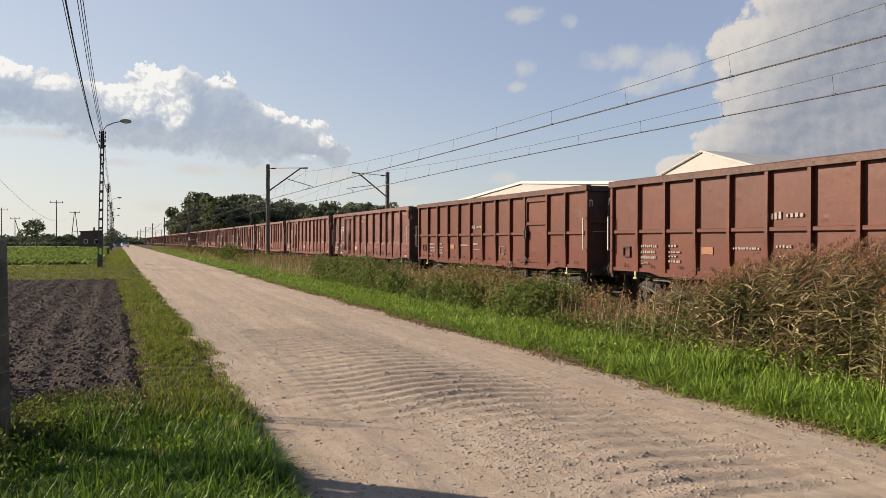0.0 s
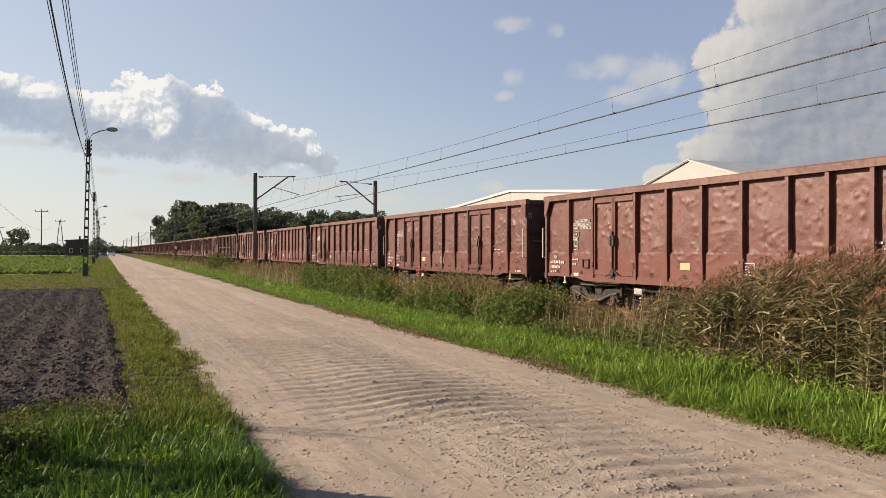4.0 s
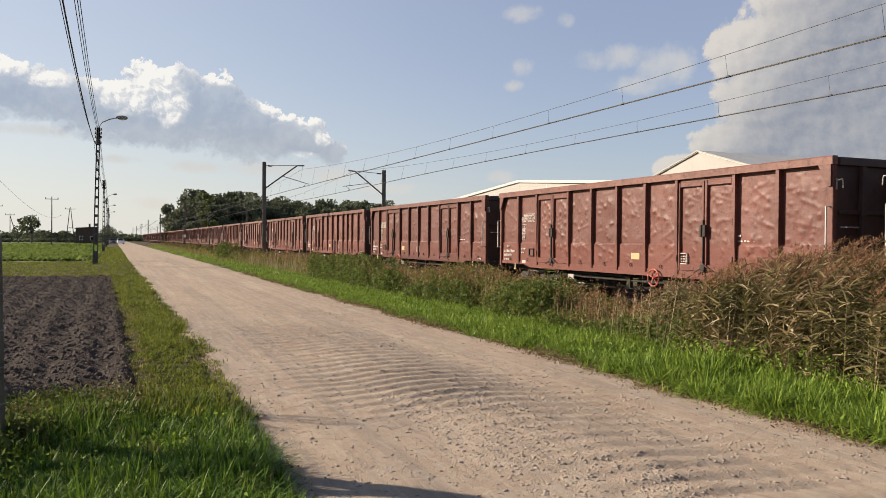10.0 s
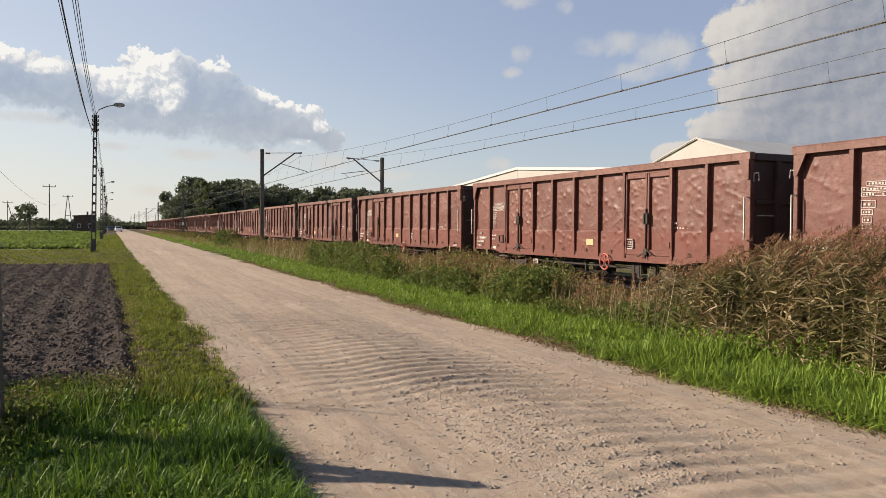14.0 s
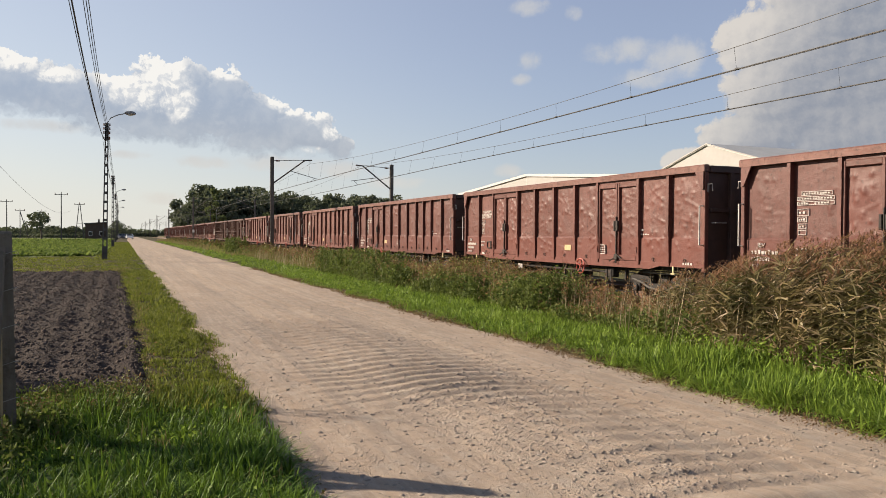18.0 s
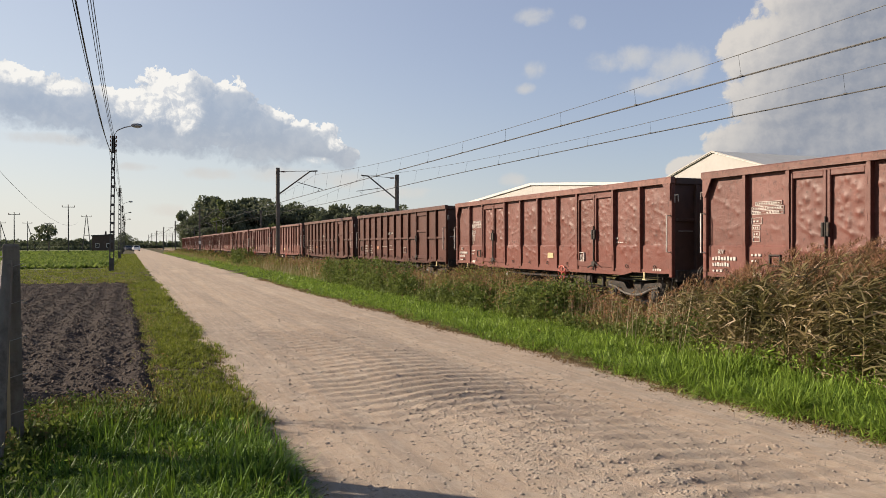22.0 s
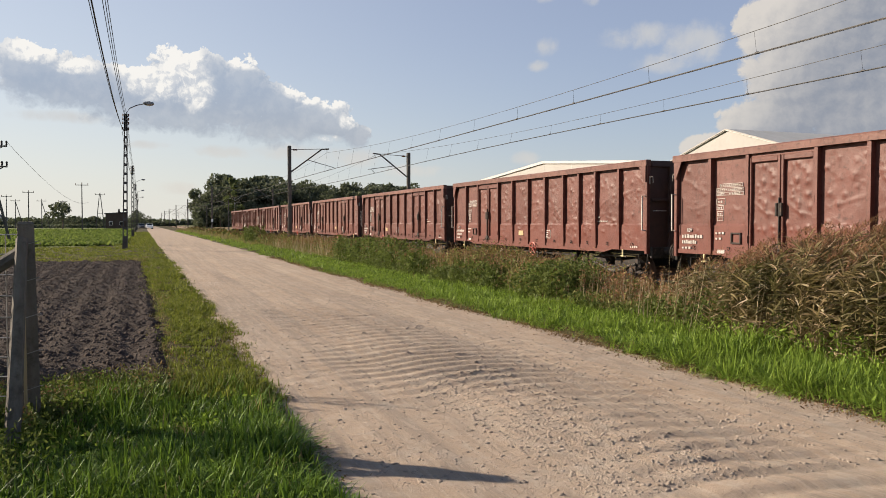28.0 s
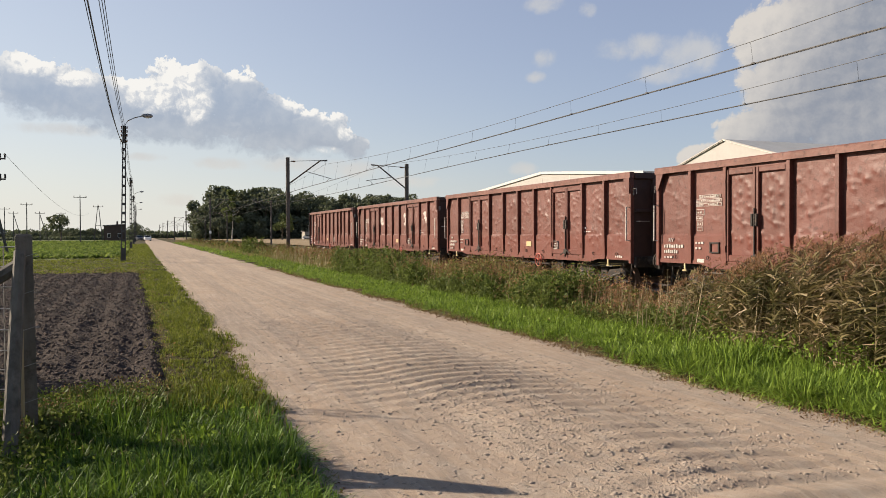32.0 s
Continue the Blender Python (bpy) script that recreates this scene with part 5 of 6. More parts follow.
def mast(x, y, side, track, top):
    """side: +1 when its arm reaches towards +x."""
    m = empty("catenary_mast", "weathered steel railway mast with a bracket arm", "railway mast", "masts along the railway")
    m.location = (x, y, 0)
    g = Geo()
    for s in (-1, 1):
        g.box(-0.12, 0.12, s * 0.12 - 0.018, s * 0.12 + 0.018, -0.4, top)
    g.box(-0.012, 0.012, -0.12, 0.12, -0.4, top)
    part("pole", g, M["mast"], m)
    part("footing", Geo().box(-0.3, 0.3, -0.3, 0.3, -0.6, 0.05, 0.03), M["concrete"], m)
    reach = (track - x) * 0.86
    tip = (reach, 0, top - 0.16)
    part("tie_bar", Geo().tube([(side * 0.1, 0, top - 0.28), tip], 0.022, 6), M["mast"], m)
    part("strut", Geo().tube([(side * 0.1, 0, top - 1.95), (reach, 0, top - 0.18), (reach + side * 0.55, 0, top - 0.14)], 0.055, 8), M["mast"], m)
    part("insulator", Geo().lathe([(-0.16, 0.03), (-0.12, 0.07), (-0.06, 0.045), (0.0, 0.07), (0.06, 0.045), (0.12, 0.07), (0.16, 0.03)], (side * 0.42, 0, top - 0.28), 0, 10), M["insulator"], m)
    part("register_arm", Geo().tube([(reach * 0.55, 0, top - 1.0 if side > 0 else top - 1.1), (track - x + side * 0.55, 0, CONTACT + 0.30)], 0.025, 6).tube([(track - x + side * 0.3, 0, CONTACT + 0.3), (track - x, 0, CONTACT + 0.03)], 0.014, 5), M["mast"], m)
    part("hanger", Geo().tube([(track - x, 0, top - 0.16), (track - x, 0, messenger(y))], 0.016, 5), M["mast"], m)
    return m


for k, y in enumerate(SPANS):
    left = mast(MAST_L, y, 1, TRACK_1, 7.5)
    mast(MAST_R, y + 0.8, -1, TRACK_2, 7.35)
    if k == 2:
        part("sign_plate", Geo().box(-0.16, 0.16, -0.16, -0.14, 1.9, 2.35, 0.005), M["sign"], left, "small white sign plate")

for track, drops, double in ((TRACK_1, 14.4, True), (TRACK_2, 15.0, False)):
    line = empty("overhead_line", "thin dark overhead wires with droppers above the track", "overhead wire", "overhead lines")
    ys = np.arange(-11, 480, 3.5)
    part("carrying_wire", Geo().tube([(track, y, messenger(y)) for y in ys], 0.0085, 5), M["wire"], line)
    for dx in (-0.03, 0.03):
        part("contact_wire", Geo().tube([(track + dx + 0.2 * math.sin((24 - y) / 70 * math.pi), y, CONTACT + (0.02 * math.cos(y / 35 * math.pi) if double else 0.07 * math.sin((y - 18) / 35 * math.pi))) for y in np.arange(-11, 480, 3.5)], 0.0125, 5), M["wire"], line)
    for j in range(-6, 40):
        y = drops + 4.05 * j
        low = CONTACT + (0.02 * math.cos(y / 35 * math.pi) if double else 0.07 * math.sin((y - 18) / 35 * math.pi))
        side = track + 0.2 * math.sin((24 - y) / 70 * math.pi)
        g = Geo().tube([(side, y, low), (track, y, messenger(y))], 0.0045, 4)
        g.box(side - 0.02, side + 0.02, y - 0.045, y + 0.045, low - 0.015, low + 0.035)
        part("dropper", g, M["wire"], line)

# ---- street lamps and overhead cables beside the road ----
LAMPS = [4.0, 54.1, 103.0, 150.0, 200.0, 252.0]


def lamp_post(x, y, lean, lit=True):
    m = empty("street_lamp", "ladder-shaped concrete street lamp post with an arm lamp", "street lamp", "street lamps along the road")
    m.matrix_world = pose(x, y, 0, 0, lean, 0)
    g = Geo()
    for s in (-1, 1):
        g.add([(s * a - b, c, z) for z, a in ((-0.3, 0.125), (8.7, 0.070)) for b in (-0.035, 0.035) for c in (-0.09, 0.09)], [(0, 1, 3, 2), (4, 6, 7, 5), (0, 4, 5, 1), (2, 3, 7, 6), (0, 2, 6, 4), (1, 5, 7, 3)])
    z = 0.0
    while z < 8.6:
        h = 0.9 if z < 0.5 else 0.16
        w = 0.125 - 0.055 * z / 8.7
        g.box(-w, w, -0.07, 0.07, z, min(z + h, 8.7))
        z += h + 0.42
    g.box(-0.085, 0.085, -0.09, 0.09, 7.6, 8.7)
    part("pole", g, M["dark_pole"], m)
    if lit:
        lamp_arm(m)
    for k, zz in enumerate((7.75, 8.1, 8.35, 8.6)):
        for s in (-1, 1):
            part("insulator", Geo().lathe([(0.0, 0.02), (0.05, 0.05), (0.10, 0.035), (0.14, 0.045), (0.17, 0.02)], (s * 0.17, -0.06, zz - 0.08), 2, 8), M["insulator"], m)
        part("bracket", Geo().tube([(-0.19, -0.06, zz - 0.08), (0.19, -0.06, zz - 0.08)], 0.014, 5), M["wire"], m)
    return m


def lamp_arm(m):
    arm = [(0.02, 0, 8.0), (0.04, 0, 8.75), (0.22, 0, 9.05), (0.65, 0, 9.28), (1.15, 0, 9.42)]
    part("arm", Geo().tube(arm, 0.035, 6), M["lamp_grey"], m)
    head = part("lamp_head", Geo().lathe([(1.02, 0.05), (1.15, 0.12), (1.40, 0.15), (1.62, 0.11), (1.70, 0.04)], (0, 0, 9.44), 0, 12), M["lamp_grey"], m, "grey lamp head", True)
    part("lens", Geo().lathe([(1.18, 0.04), (1.25, 0.10), (1.42, 0.115), (1.58, 0.05)], (0, 0, 9.385), 0, 12), M["lens"], head, "", True)


for k, y in enumerate(LAMPS):
    lamp_post(-1.0 - 0.04 * k, y, 1.0 if k == 1 else 0.3, k != 2)

for dx, z, r, sag in ((-0.02, 7.62, 0.020, 0.95), (0.19, 8.52, 0.011, 0.75), (0.17, 8.27, 0.011, 0.80), (0.06, 8.52, 0.011, 0.75), (-0.17, 8.02, 0.011, 0.85)):
    g = Geo()
    for a, b in zip(LAMPS[:-1], LAMPS[1:]):
        g.tube([(-1.0 + dx, a + (b - a) * u, z - 4 * sag * u * (1 - u)) for u in np.linspace(0, 1, 15)], r, 5)
    tagged(part("cable", g, M["wire"]), "dark overhead cable strung between the lamp posts", "cable", "cables along the road")

# ---- fence at the field's corner ----
def fence_post(x, y, h, label):
    m = empty("fence_post", label, "fence post", "fence posts")
    m.matrix_world = pose(x, y, 0, 0.4, -0.8, 8)
    g = Geo().add([(a * w, b * w, z) for z, w in ((-0.3, 0.070), (h - 0.02, 0.062), (h, 0.050)) for a, b in ((-1, -1), (1, -1), (1, 1), (-1, 1))],
                  [(3, 2, 1, 0), (8, 9, 10, 11)] + [(j * 4 + i, j * 4 + (i + 1) % 4, j * 4 + 4 + (i + 1) % 4, j * 4 + 4 + i) for j in range(2) for i in range(4)])
    part("post", g, M["post_wood"], m)
    return m


corner = fence_post(-0.88, 7.31, 1.76, "weathered grey wooden corner post of a wire fence")
part("brace", Geo().tube([(-0.02, -0.03, 1.52), (-1.9, -0.30, 0.30)], 0.055, 8), M["post_wood"], corner)
part("slanted_pole", Geo().tube([(-0.03, -0.08, 1.62), (-0.16, -0.66, -0.1)], 0.045, 8, 0.062), M["post_wood"], corner)
part("stake", Geo().tube([(-0.045, -0.13, -0.1), (-0.035, -0.11, 0.98)], 0.015, 6), M["straw"], corner, "thin pale stake")
# unseen stems, added to cast the thin shadow streaks across the road
sapling = empty("sapling", "unseen thin bare stems that cast streaks on the road", "sapling")
sapling.location = (-1.95, 10.3, 0)
q = random.Random(17)
for k, (dx, dy, h) in enumerate(((0.0, 0.0, 2.45), (0.10, -0.22, 2.15), (-0.14, 0.25, 2.3), (0.05, -0.55, 1.9))):
    g = Geo().tube([(dx, dy, -0.1), (dx + 0.03, dy + 0.02, h * 0.5), (dx + q.uniform(-0.1, 0.1), dy + q.uniform(-0.1, 0.1), h)], 0.024, 5, 0.012)
    for i in range(7):
        z = h * q.uniform(0.35, 0.95)
        a = q.uniform(0, 6.28)
        g.tube([(dx, dy, z), (dx + 0.22 * math.cos(a), dy + 0.22 * math.sin(a), z + 0.22)], 0.006, 4, 0.003)
    part("stem", g, M["bark"], sapling)
far_post = fence_post(-4.4, 8.6, 1.7, "grey wooden post of a wire fence")
net = empty("wire_fence", "rusty square wire mesh strung along wooden posts", "wire fence")
A, B = Vector((-0.91, 7.32, 0)), Vector((-4.4, 8.6, 0))
g = Geo()
for k in range(10):
    z = 0.12 + 0.17 * k
    g.tube([tuple(A.lerp(B, u) + Vector((0, 0, z + 0.01 * math.sin(7 * u + k)))) for u in np.linspace(0, 1, 9)], 0.005, 4)
part("line_wire", g, M["galv"], net)
g = Geo()
for k in range(24):
    q = A.lerp(B, k / 23)
    g.tube([tuple(q + Vector((0, 0, 0.1))), tuple(q + Vector((0, 0, 1.66)))], 0.0045, 4)
part("stay_wire", g, M["galv"], net)
for k in range(5):
    z0 = 0.35 + 0.3 * k
    part("tie_wire", Geo().tube([(-0.96, 7.23, z0), (-0.80, 7.23, z0 + 0.05), (-0.80, 7.40, z0 + 0.02), (-0.96, 7.40, z0)], 0.003, 4), M["galv"], net)

# ---- power poles far off ----
def power_pole(x, y, h, kind):
    m = empty("power_pole", "distant dark power pole with a crossarm", "power pole", "power poles across the fields")
    m.location = (x, y, 0)
    g = Geo()
    if kind == "a":
        g.tube([(-1.1, 0, -0.2), (-0.1, 0, h)], 0.14, 6, 0.09).tube([(1.1, 0, -0.2), (0.1, 0, h)], 0.14, 6, 0.09).tube([(-0.65, 0, h * 0.45), (0.65, 0, h * 0.45)], 0.06, 5)
    else:
        g.tube([(0, 0, -0.2), (0, 0, h)], 0.15, 6, 0.09)
        if kind == "s":
            g.tube([(2.2, 0, -0.2), (0.05, 0, h * 0.93)], 0.11, 6)
    part("pole", g, M["dark_pole"], m)
    part("crossarm", Geo().box(-1.25, 1.25, -0.05, 0.05, h - 0.32, h - 0.20), M["mast"], m)
    for s in (-1.15, 0.0, 1.15):
        part("insulator", Geo().lathe([(0.0, 0.03), (0.08, 0.09), (0.16, 0.06), (0.24, 0.09), (0.30, 0.03)], (s, 0, h - 0.2 if s else h), 2, 8), M["insulator"], m)
    return m


for az, d, h, kind in ((-3.71, 181, 9.9, "t"), (-2.62, 232, 9.6, "a"), (-6.85, 210, 9.2, "t"), (-7.6, 260, 8.4, "s"), (-6.1, 255, 8.3, "s"), (-4.85, 270, 8.6, "t"), (-8.1, 240, 9.0, "t")):
    power_pole(d * math.sin(radians(az)), d * math.cos(radians(az)), h, kind)
near = empty("power_pole", "dark A-shaped power pole with two crossarms", "power pole", "power poles across the fields")
near.location = (-11.95, 74.0, 0)
part("pole", Geo().tube([(0.0, 0, -0.2), (0.0, 0, 9.3)], 0.15, 6, 0.1).tube([(1.7, 0, -0.2), (0.05, 0, 7.6)], 0.13, 6, 0.09), M["dark_pole"], near)
for zz in (8.05, 6.35):
    part("crossarm", Geo().box(-1.3, 1.55, -0.06, 0.06, zz, zz + 0.12), M["mast"], near)
    part("strut", Geo().tube([(0, 0, zz - 0.8), (1.2, 0, zz)], 0.04, 5), M["mast"], near)
    for s in (1.15, 1.5):
        part("insulator", Geo().lathe([(0.0, 0.04), (0.10, 0.10), (0.2, 0.06), (0.3, 0.10), (0.4, 0.03)], (s, 0, zz + 0.12), 2, 8), M["wire"], near)
tagged(part("cable", Geo().tube([(near.location.x + 1.5 - 3.5 * u, near.location.y + 180 * u, 8.5 - 0.2 * u - 10 * u * (1 - u)) for u in np.linspace(0, 1, 20)], 0.02, 4), M["wire"]), "thin power line across the fields", "cable")

# ---- halls beyond the railway ----
def hall(y_ridge, z_ridge, slope, half, x0, x1, label, joints, trim, trim_mat):
    m = empty("industrial_hall", label, "industrial hall", "industrial halls")
    ze = z_ridge - slope * half
    wall = Geo().prism([(y_ridge - half, -0.1), (y_ridge - half, ze), (y_ridge, z_ridge), (y_ridge + half, ze), (y_ridge + half, -0.1)], 0, x0, x1)
    body = part("wall", wall, M["clad"], m, "cream sheet-metal wall")
    for s in (-1, 1):
        g = Geo().prism([(y_ridge, z_ridge + 0.02), (y_ridge, z_ridge + 0.16), (y_ridge + s * (half + 0.5), z_ridge + 0.16 - slope * (half + 0.5)), (y_ridge + s * (half + 0.5), z_ridge + 0.02 - slope * (half + 0.5))], 0, x0 - 0.14, x1 + 0.3)
        part("roof", g, M["roof_grey"], m, "pale grey sheet roof")
        g = Geo().prism([(y_ridge, z_ridge - trim), (y_ridge, z_ridge + 0.18), (y_ridge + s * (half + 0.5), z_ridge + 0.18 - slope * (half + 0.5)), (y_ridge + s * (half + 0.5), z_ridge - trim - slope * (half + 0.5))], 0, x0 - 0.19, x0 - 0.142)
        part("verge_trim", g, trim_mat, m, "pale roof edge trim")
    for j in joints:
        part("wall_joint", Geo().box(x0 - 0.02, x0 - 0.004, y_ridge + j - 0.04, y_ridge + j + 0.04, 0.0, z_ridge - slope * abs(j) - 0.2), M["roof_grey"], body)
    part("gate", Geo().box(x0 - 0.05, x0 - 0.004, y_ridge - 2.2, y_ridge + 2.2, 0.0, 4.2, 0.01), M["roof_grey"], m, "wide grey sliding gate")
    return m


hall(52.0, 9.3, 0.29, 10.0, 45.0, 82.0, "cream gabled industrial hall behind the railway", [-6.0, 6.0], -0.08, M["clad"])
hall(83.4, 8.95, 0.070, 20.0, 45.0, 80.0, "low wide cream hall with a white roof edge", [-13.0, -6.5, 0.02, 6.5, 13.0], 0.12, M["clad_white"])

# ---- hut and small buildings far down the road ----
def small_house(name, label, x, y, w, d, h, rise, wall_mat, roof_mat, windows=2, chimney=True):
    m = empty(name, label, "house")
    m.location = (x, y, 0)
    body = part("wall", Geo().prism([(-w / 2, -0.1), (-w / 2, h), (0, h + rise), (w / 2, h), (w / 2, -0.1)] if rise > 0.8 else [(-w / 2, -0.1), (-w / 2, h), (w / 2, h + rise), (w / 2, -0.1)], 1, -d / 2, d / 2), wall_mat, m)
    if rise > 0.8:
        for s in (-1, 1):
            k = 1.06
            part("roof", Geo().prism([(0, h + rise), (0, h + rise + 0.15), (s * w / 2 * k, h + 0.15 - rise * (k - 1)), (s * w / 2 * k, h - rise * (k - 1))], 1, -d / 2 - 0.3, d / 2 + 0.3), roof_mat, m)
    else:
        part("roof", Geo().prism([(-w / 2 - 0.3, h + 0.02), (-w / 2 - 0.3, h + 0.3), (w / 2 + 0.3, h + rise + 0.3), (w / 2 + 0.3, h + rise + 0.02)], 1, -d / 2 - 0.3, d / 2 + 0.3), roof_mat, m)
    if chimney:
        part("chimney", Geo().box(0.5, 1.0, -0.3, 0.3, h, h + rise + 1.1, 0.02), wall_mat, m)
    for i in range(windows):
        cx = -w / 2 + (i + 0.5) * w / windows
        win = part("window", Geo().box(cx - 0.5, cx + 0.5, -d / 2 - 0.04, -d / 2 - 0.003, 1.0, 2.2, 0.01), M["white_wall"], m)
        part("pane", Geo().box(cx - 0.42, cx + 0.42, -d / 2 - 0.05, -d / 2 - 0.042, 1.08, 2.12), M["glass"], win)
    part("door", Geo().box(w * 0.30 - 0.45, w * 0.30 + 0.45, -d / 2 - 0.05, -d / 2 - 0.003, 0.0, 2.05, 0.01), M["bark"], m)
    return m


small_house("hut", "small dark brick railway hut with a flat felt roof", -7.2, 255, 5.8, 5.0, 4.3, 0.4, M["brick"], M["tar"], 2)
small_house("farmhouse", "distant white farmhouse with a dark roof", -52, 330, 10, 8, 3.2, 3.0, M["white_wall"], M["tar"], 3)
small_house("shed", "long low grey shed at the wood's edge", 66, 272, 26, 6, 2.6, 0.3, M["concrete"], M["tar"], 4, False)


def car(x, y, turn, paint, label):
    m = empty("car", label, "car", "parked cars")
    m.matrix_world = pose(x, y, 0, 0, 0, turn)
    body = Geo().prism([(-2.05, 0.32), (-2.1, 0.72), (-1.95, 0.92), (-1.05, 0.98), (-0.35, 1.46), (0.95, 1.48), (1.75, 1.02), (2.05, 0.92), (2.08, 0.35)], 0, -0.86, 0.86)
    b = part("body", body, paint, m)
    part("windscreen", Geo().prism([(-1.02, 1.0), (-0.38, 1.42), (-0.40, 1.44), (-1.06, 1.02)], 0, -0.72, 0.72), M["glass"], m)
    part("rear_window", Geo().prism([(1.0, 1.44), (1.68, 1.06), (1.72, 1.08), (1.02, 1.47)], 0, -0.7, 0.7), M["glass"], m)
    for s in (-1, 1):
        part("side_window", Geo().prism([(-0.85, 1.02), (-0.32, 1.40), (0.88, 1.42), (1.4, 1.04)], 0, s * 0.865 - 0.004, s * 0.865 + 0.004), M["glass"], m)
        for yy in (-1.3, 1.3):
            wheel = part("wheel", Geo().lathe([(-0.1, 0.26), (-0.09, 0.31), (0.09, 0.31), (0.1, 0.26)], (s * 0.78, yy, 0.31), 0, 16), M["rubber"], m)
            part("rim", Geo().lathe([(-0.105, 0.19), (0.105, 0.19)], (s * 0.78, yy, 0.31), 0, 12), M["lamp_grey"], wheel)
        part("headlight", Geo().box(s * 0.62 - 0.16, s * 0.62 + 0.16, -2.12, -2.04, 0.66, 0.80, 0.02), M["lens"], m)
        part("mirror", Geo().box(s * 0.95 - 0.08, s * 0.95 + 0.08, -0.75, -0.65, 0.98, 1.1, 0.02), paint, m)
    return m


car(1.9, 238, 4, M["car_white"], "white hatchback parked far down the road")
car(-0.3, 246, 12, M["car_dark"], "dark car parked beside the white one")
car(54, 268, 80, M["car_white"], "white car parked by the shed")
car(60, 267, 88, M["car_white"], "white van parked by the shed")

# ---- trees ----
def crown_mesh(name, seed, lumps, n, size, spread, squash, material):
    """Leaf clumps over the outer shell of several lumps, with gaps between."""
    r = np.random.default_rng(seed)
    C = []
    for k in range(lumps):
        a, q = r.uniform(0, 6.28), r.uniform(0, 1) ** 0.5
        c = np.array([math.cos(a) * q * spread, math.sin(a) * q * spread, squash * r.uniform(-1, 1) * (1 - 0.35 * q)])
        rad = spread * r.uniform(0.30, 0.52)
        d = unit(r.normal(0, 1, (n // lumps, 3)))
        C.append(c + d * (rad * r.uniform(0.55, 1.08, (n // lumps, 1))) * np.array([1, 1, 0.85]))
    C = np.concatenate(C)
    V, F = leaves(C, size, r, 0.75)
    me = stuff_mesh(name, V, F)
    me.materials.append(material)
    return me


def trunk_mesh(name, seed, h, r0, material, limbs=5):
    r = random.Random(seed)
    g = Geo().tube([(0, 0, -0.2), (r.uniform(-0.2, 0.2), 0, h * 0.4), (r.uniform(-0.3, 0.3), r.uniform(-0.3, 0.3), h)], r0, 7, r0 * 0.45)
    for k in range(limbs):
        a, z = k * 2.4 + r.uniform(0, 0.6), h * r.uniform(0.5, 0.95)
        L = h * r.uniform(0.3, 0.5)
        g.tube([(0, 0, z), (math.cos(a) * L * 0.5, math.sin(a) * L * 0.5, z + L * 0.35), (math.cos(a) * L, math.sin(a) * L, z + L * 0.6)], r0 * 0.4, 5, r0 * 0.12)
    me = g.mesh(name)
    me.materials.append(material)
    return me


WOOD_CROWNS = [crown_mesh("crown", 60 + k, 11, 1500, 0.85, 4.6, 4.6, M["wood_leaf"]) for k in range(4)]
POPLAR = crown_mesh("crown", 70, 12, 1300, 0.7, 2.3, 6.5, M["tree_leaf"])
BUSHY = [crown_mesh("crown", 74 + k, 8, 900, 0.5, 2.6, 2.1, M["tree_leaf"]) for k in range(2)]
BUSHY_DARK = [crown_mesh("crown", 78 + k, 8, 900, 0.5, 2.6, 2.1, M["wood_leaf"]) for k in range(2)]
WOOD_TRUNK = trunk_mesh("trunk", 1, 9.0, 0.3, M["bark"])
PALE_TRUNK = trunk_mesh("trunk", 2, 9.0, 0.22, M["pale_bark"])
SHORT_TRUNK = trunk_mesh("trunk", 3, 2.6, 0.16, M["bark"])


def tree(x, y, trunk, crown, z_crown, scale, turn, label, group=""):
    m = empty("tree", label, "tree", group)
    m.matrix_world = pose(x, y, -0.05, 0, 0, turn)
    for name, me, z in (("trunk", trunk, 0.0), ("crown", crown, z_crown)):
        ob = new(name, me)
        ob.parent = m
        ob.location = (0, 0, z * scale)
        ob.scale = (scale, scale, scale)
    return m


r = random.Random(5)
for row, (y0, count) in enumerate(((318, 30), (332, 30), (350, 26))):
    for k in range(count):
        az = 4.25 + (27.5 - 4.25) * (k + r.uniform(-0.3, 0.3)) / (count - 1)
        d = y0 + r.uniform(-5, 5) + 40 * (az / 27.5)
        tall = 1.58 if az < 8.5 else 1.46
        edge = 0.80 if az < 4.9 else 1.0
        tree(d * math.tan(radians(az)), d, WOOD_TRUNK, WOOD_CROWNS[(k + row) % 4], 8.6 if row else 6.6, tall * edge * r.uniform(0.86, 1.10), r.uniform(0, 360), "dense dark green deciduous tree in a wood", "trees of the wood")
for k in range(26):
    az = 4.0 + 23 * (k + r.uniform(-0.4, 0.4)) / 25
    d = 308 + r.uniform(-4, 4) + 36 * az / 27
    tree(d * math.tan(radians(az)), d, SHORT_TRUNK, BUSHY_DARK[k % 2], 2.3, r.uniform(1.3, 2.1), r.uniform(0, 360), "dark bush at the edge of the wood", "bushes at the wood's edge")
tree(28.4, 268, PALE_TRUNK, POPLAR, 10.4, 1.10, 20, "slim poplar with a pale trunk before the wood", "")
tree(44.0, 262, SHORT_TRUNK, BUSHY[0], 4.3, 1.35, 60, "young light green tree beyond the railway", "")
tree(56.0, 262, SHORT_TRUNK, BUSHY[1], 2.9, 1.0, 130, "light green bush by the shed", "")
tree(-17.2, 200, SHORT_TRUNK, BUSHY_DARK[1], 3.9, 1.05, 200, "lone green tree beside the crop field", "")
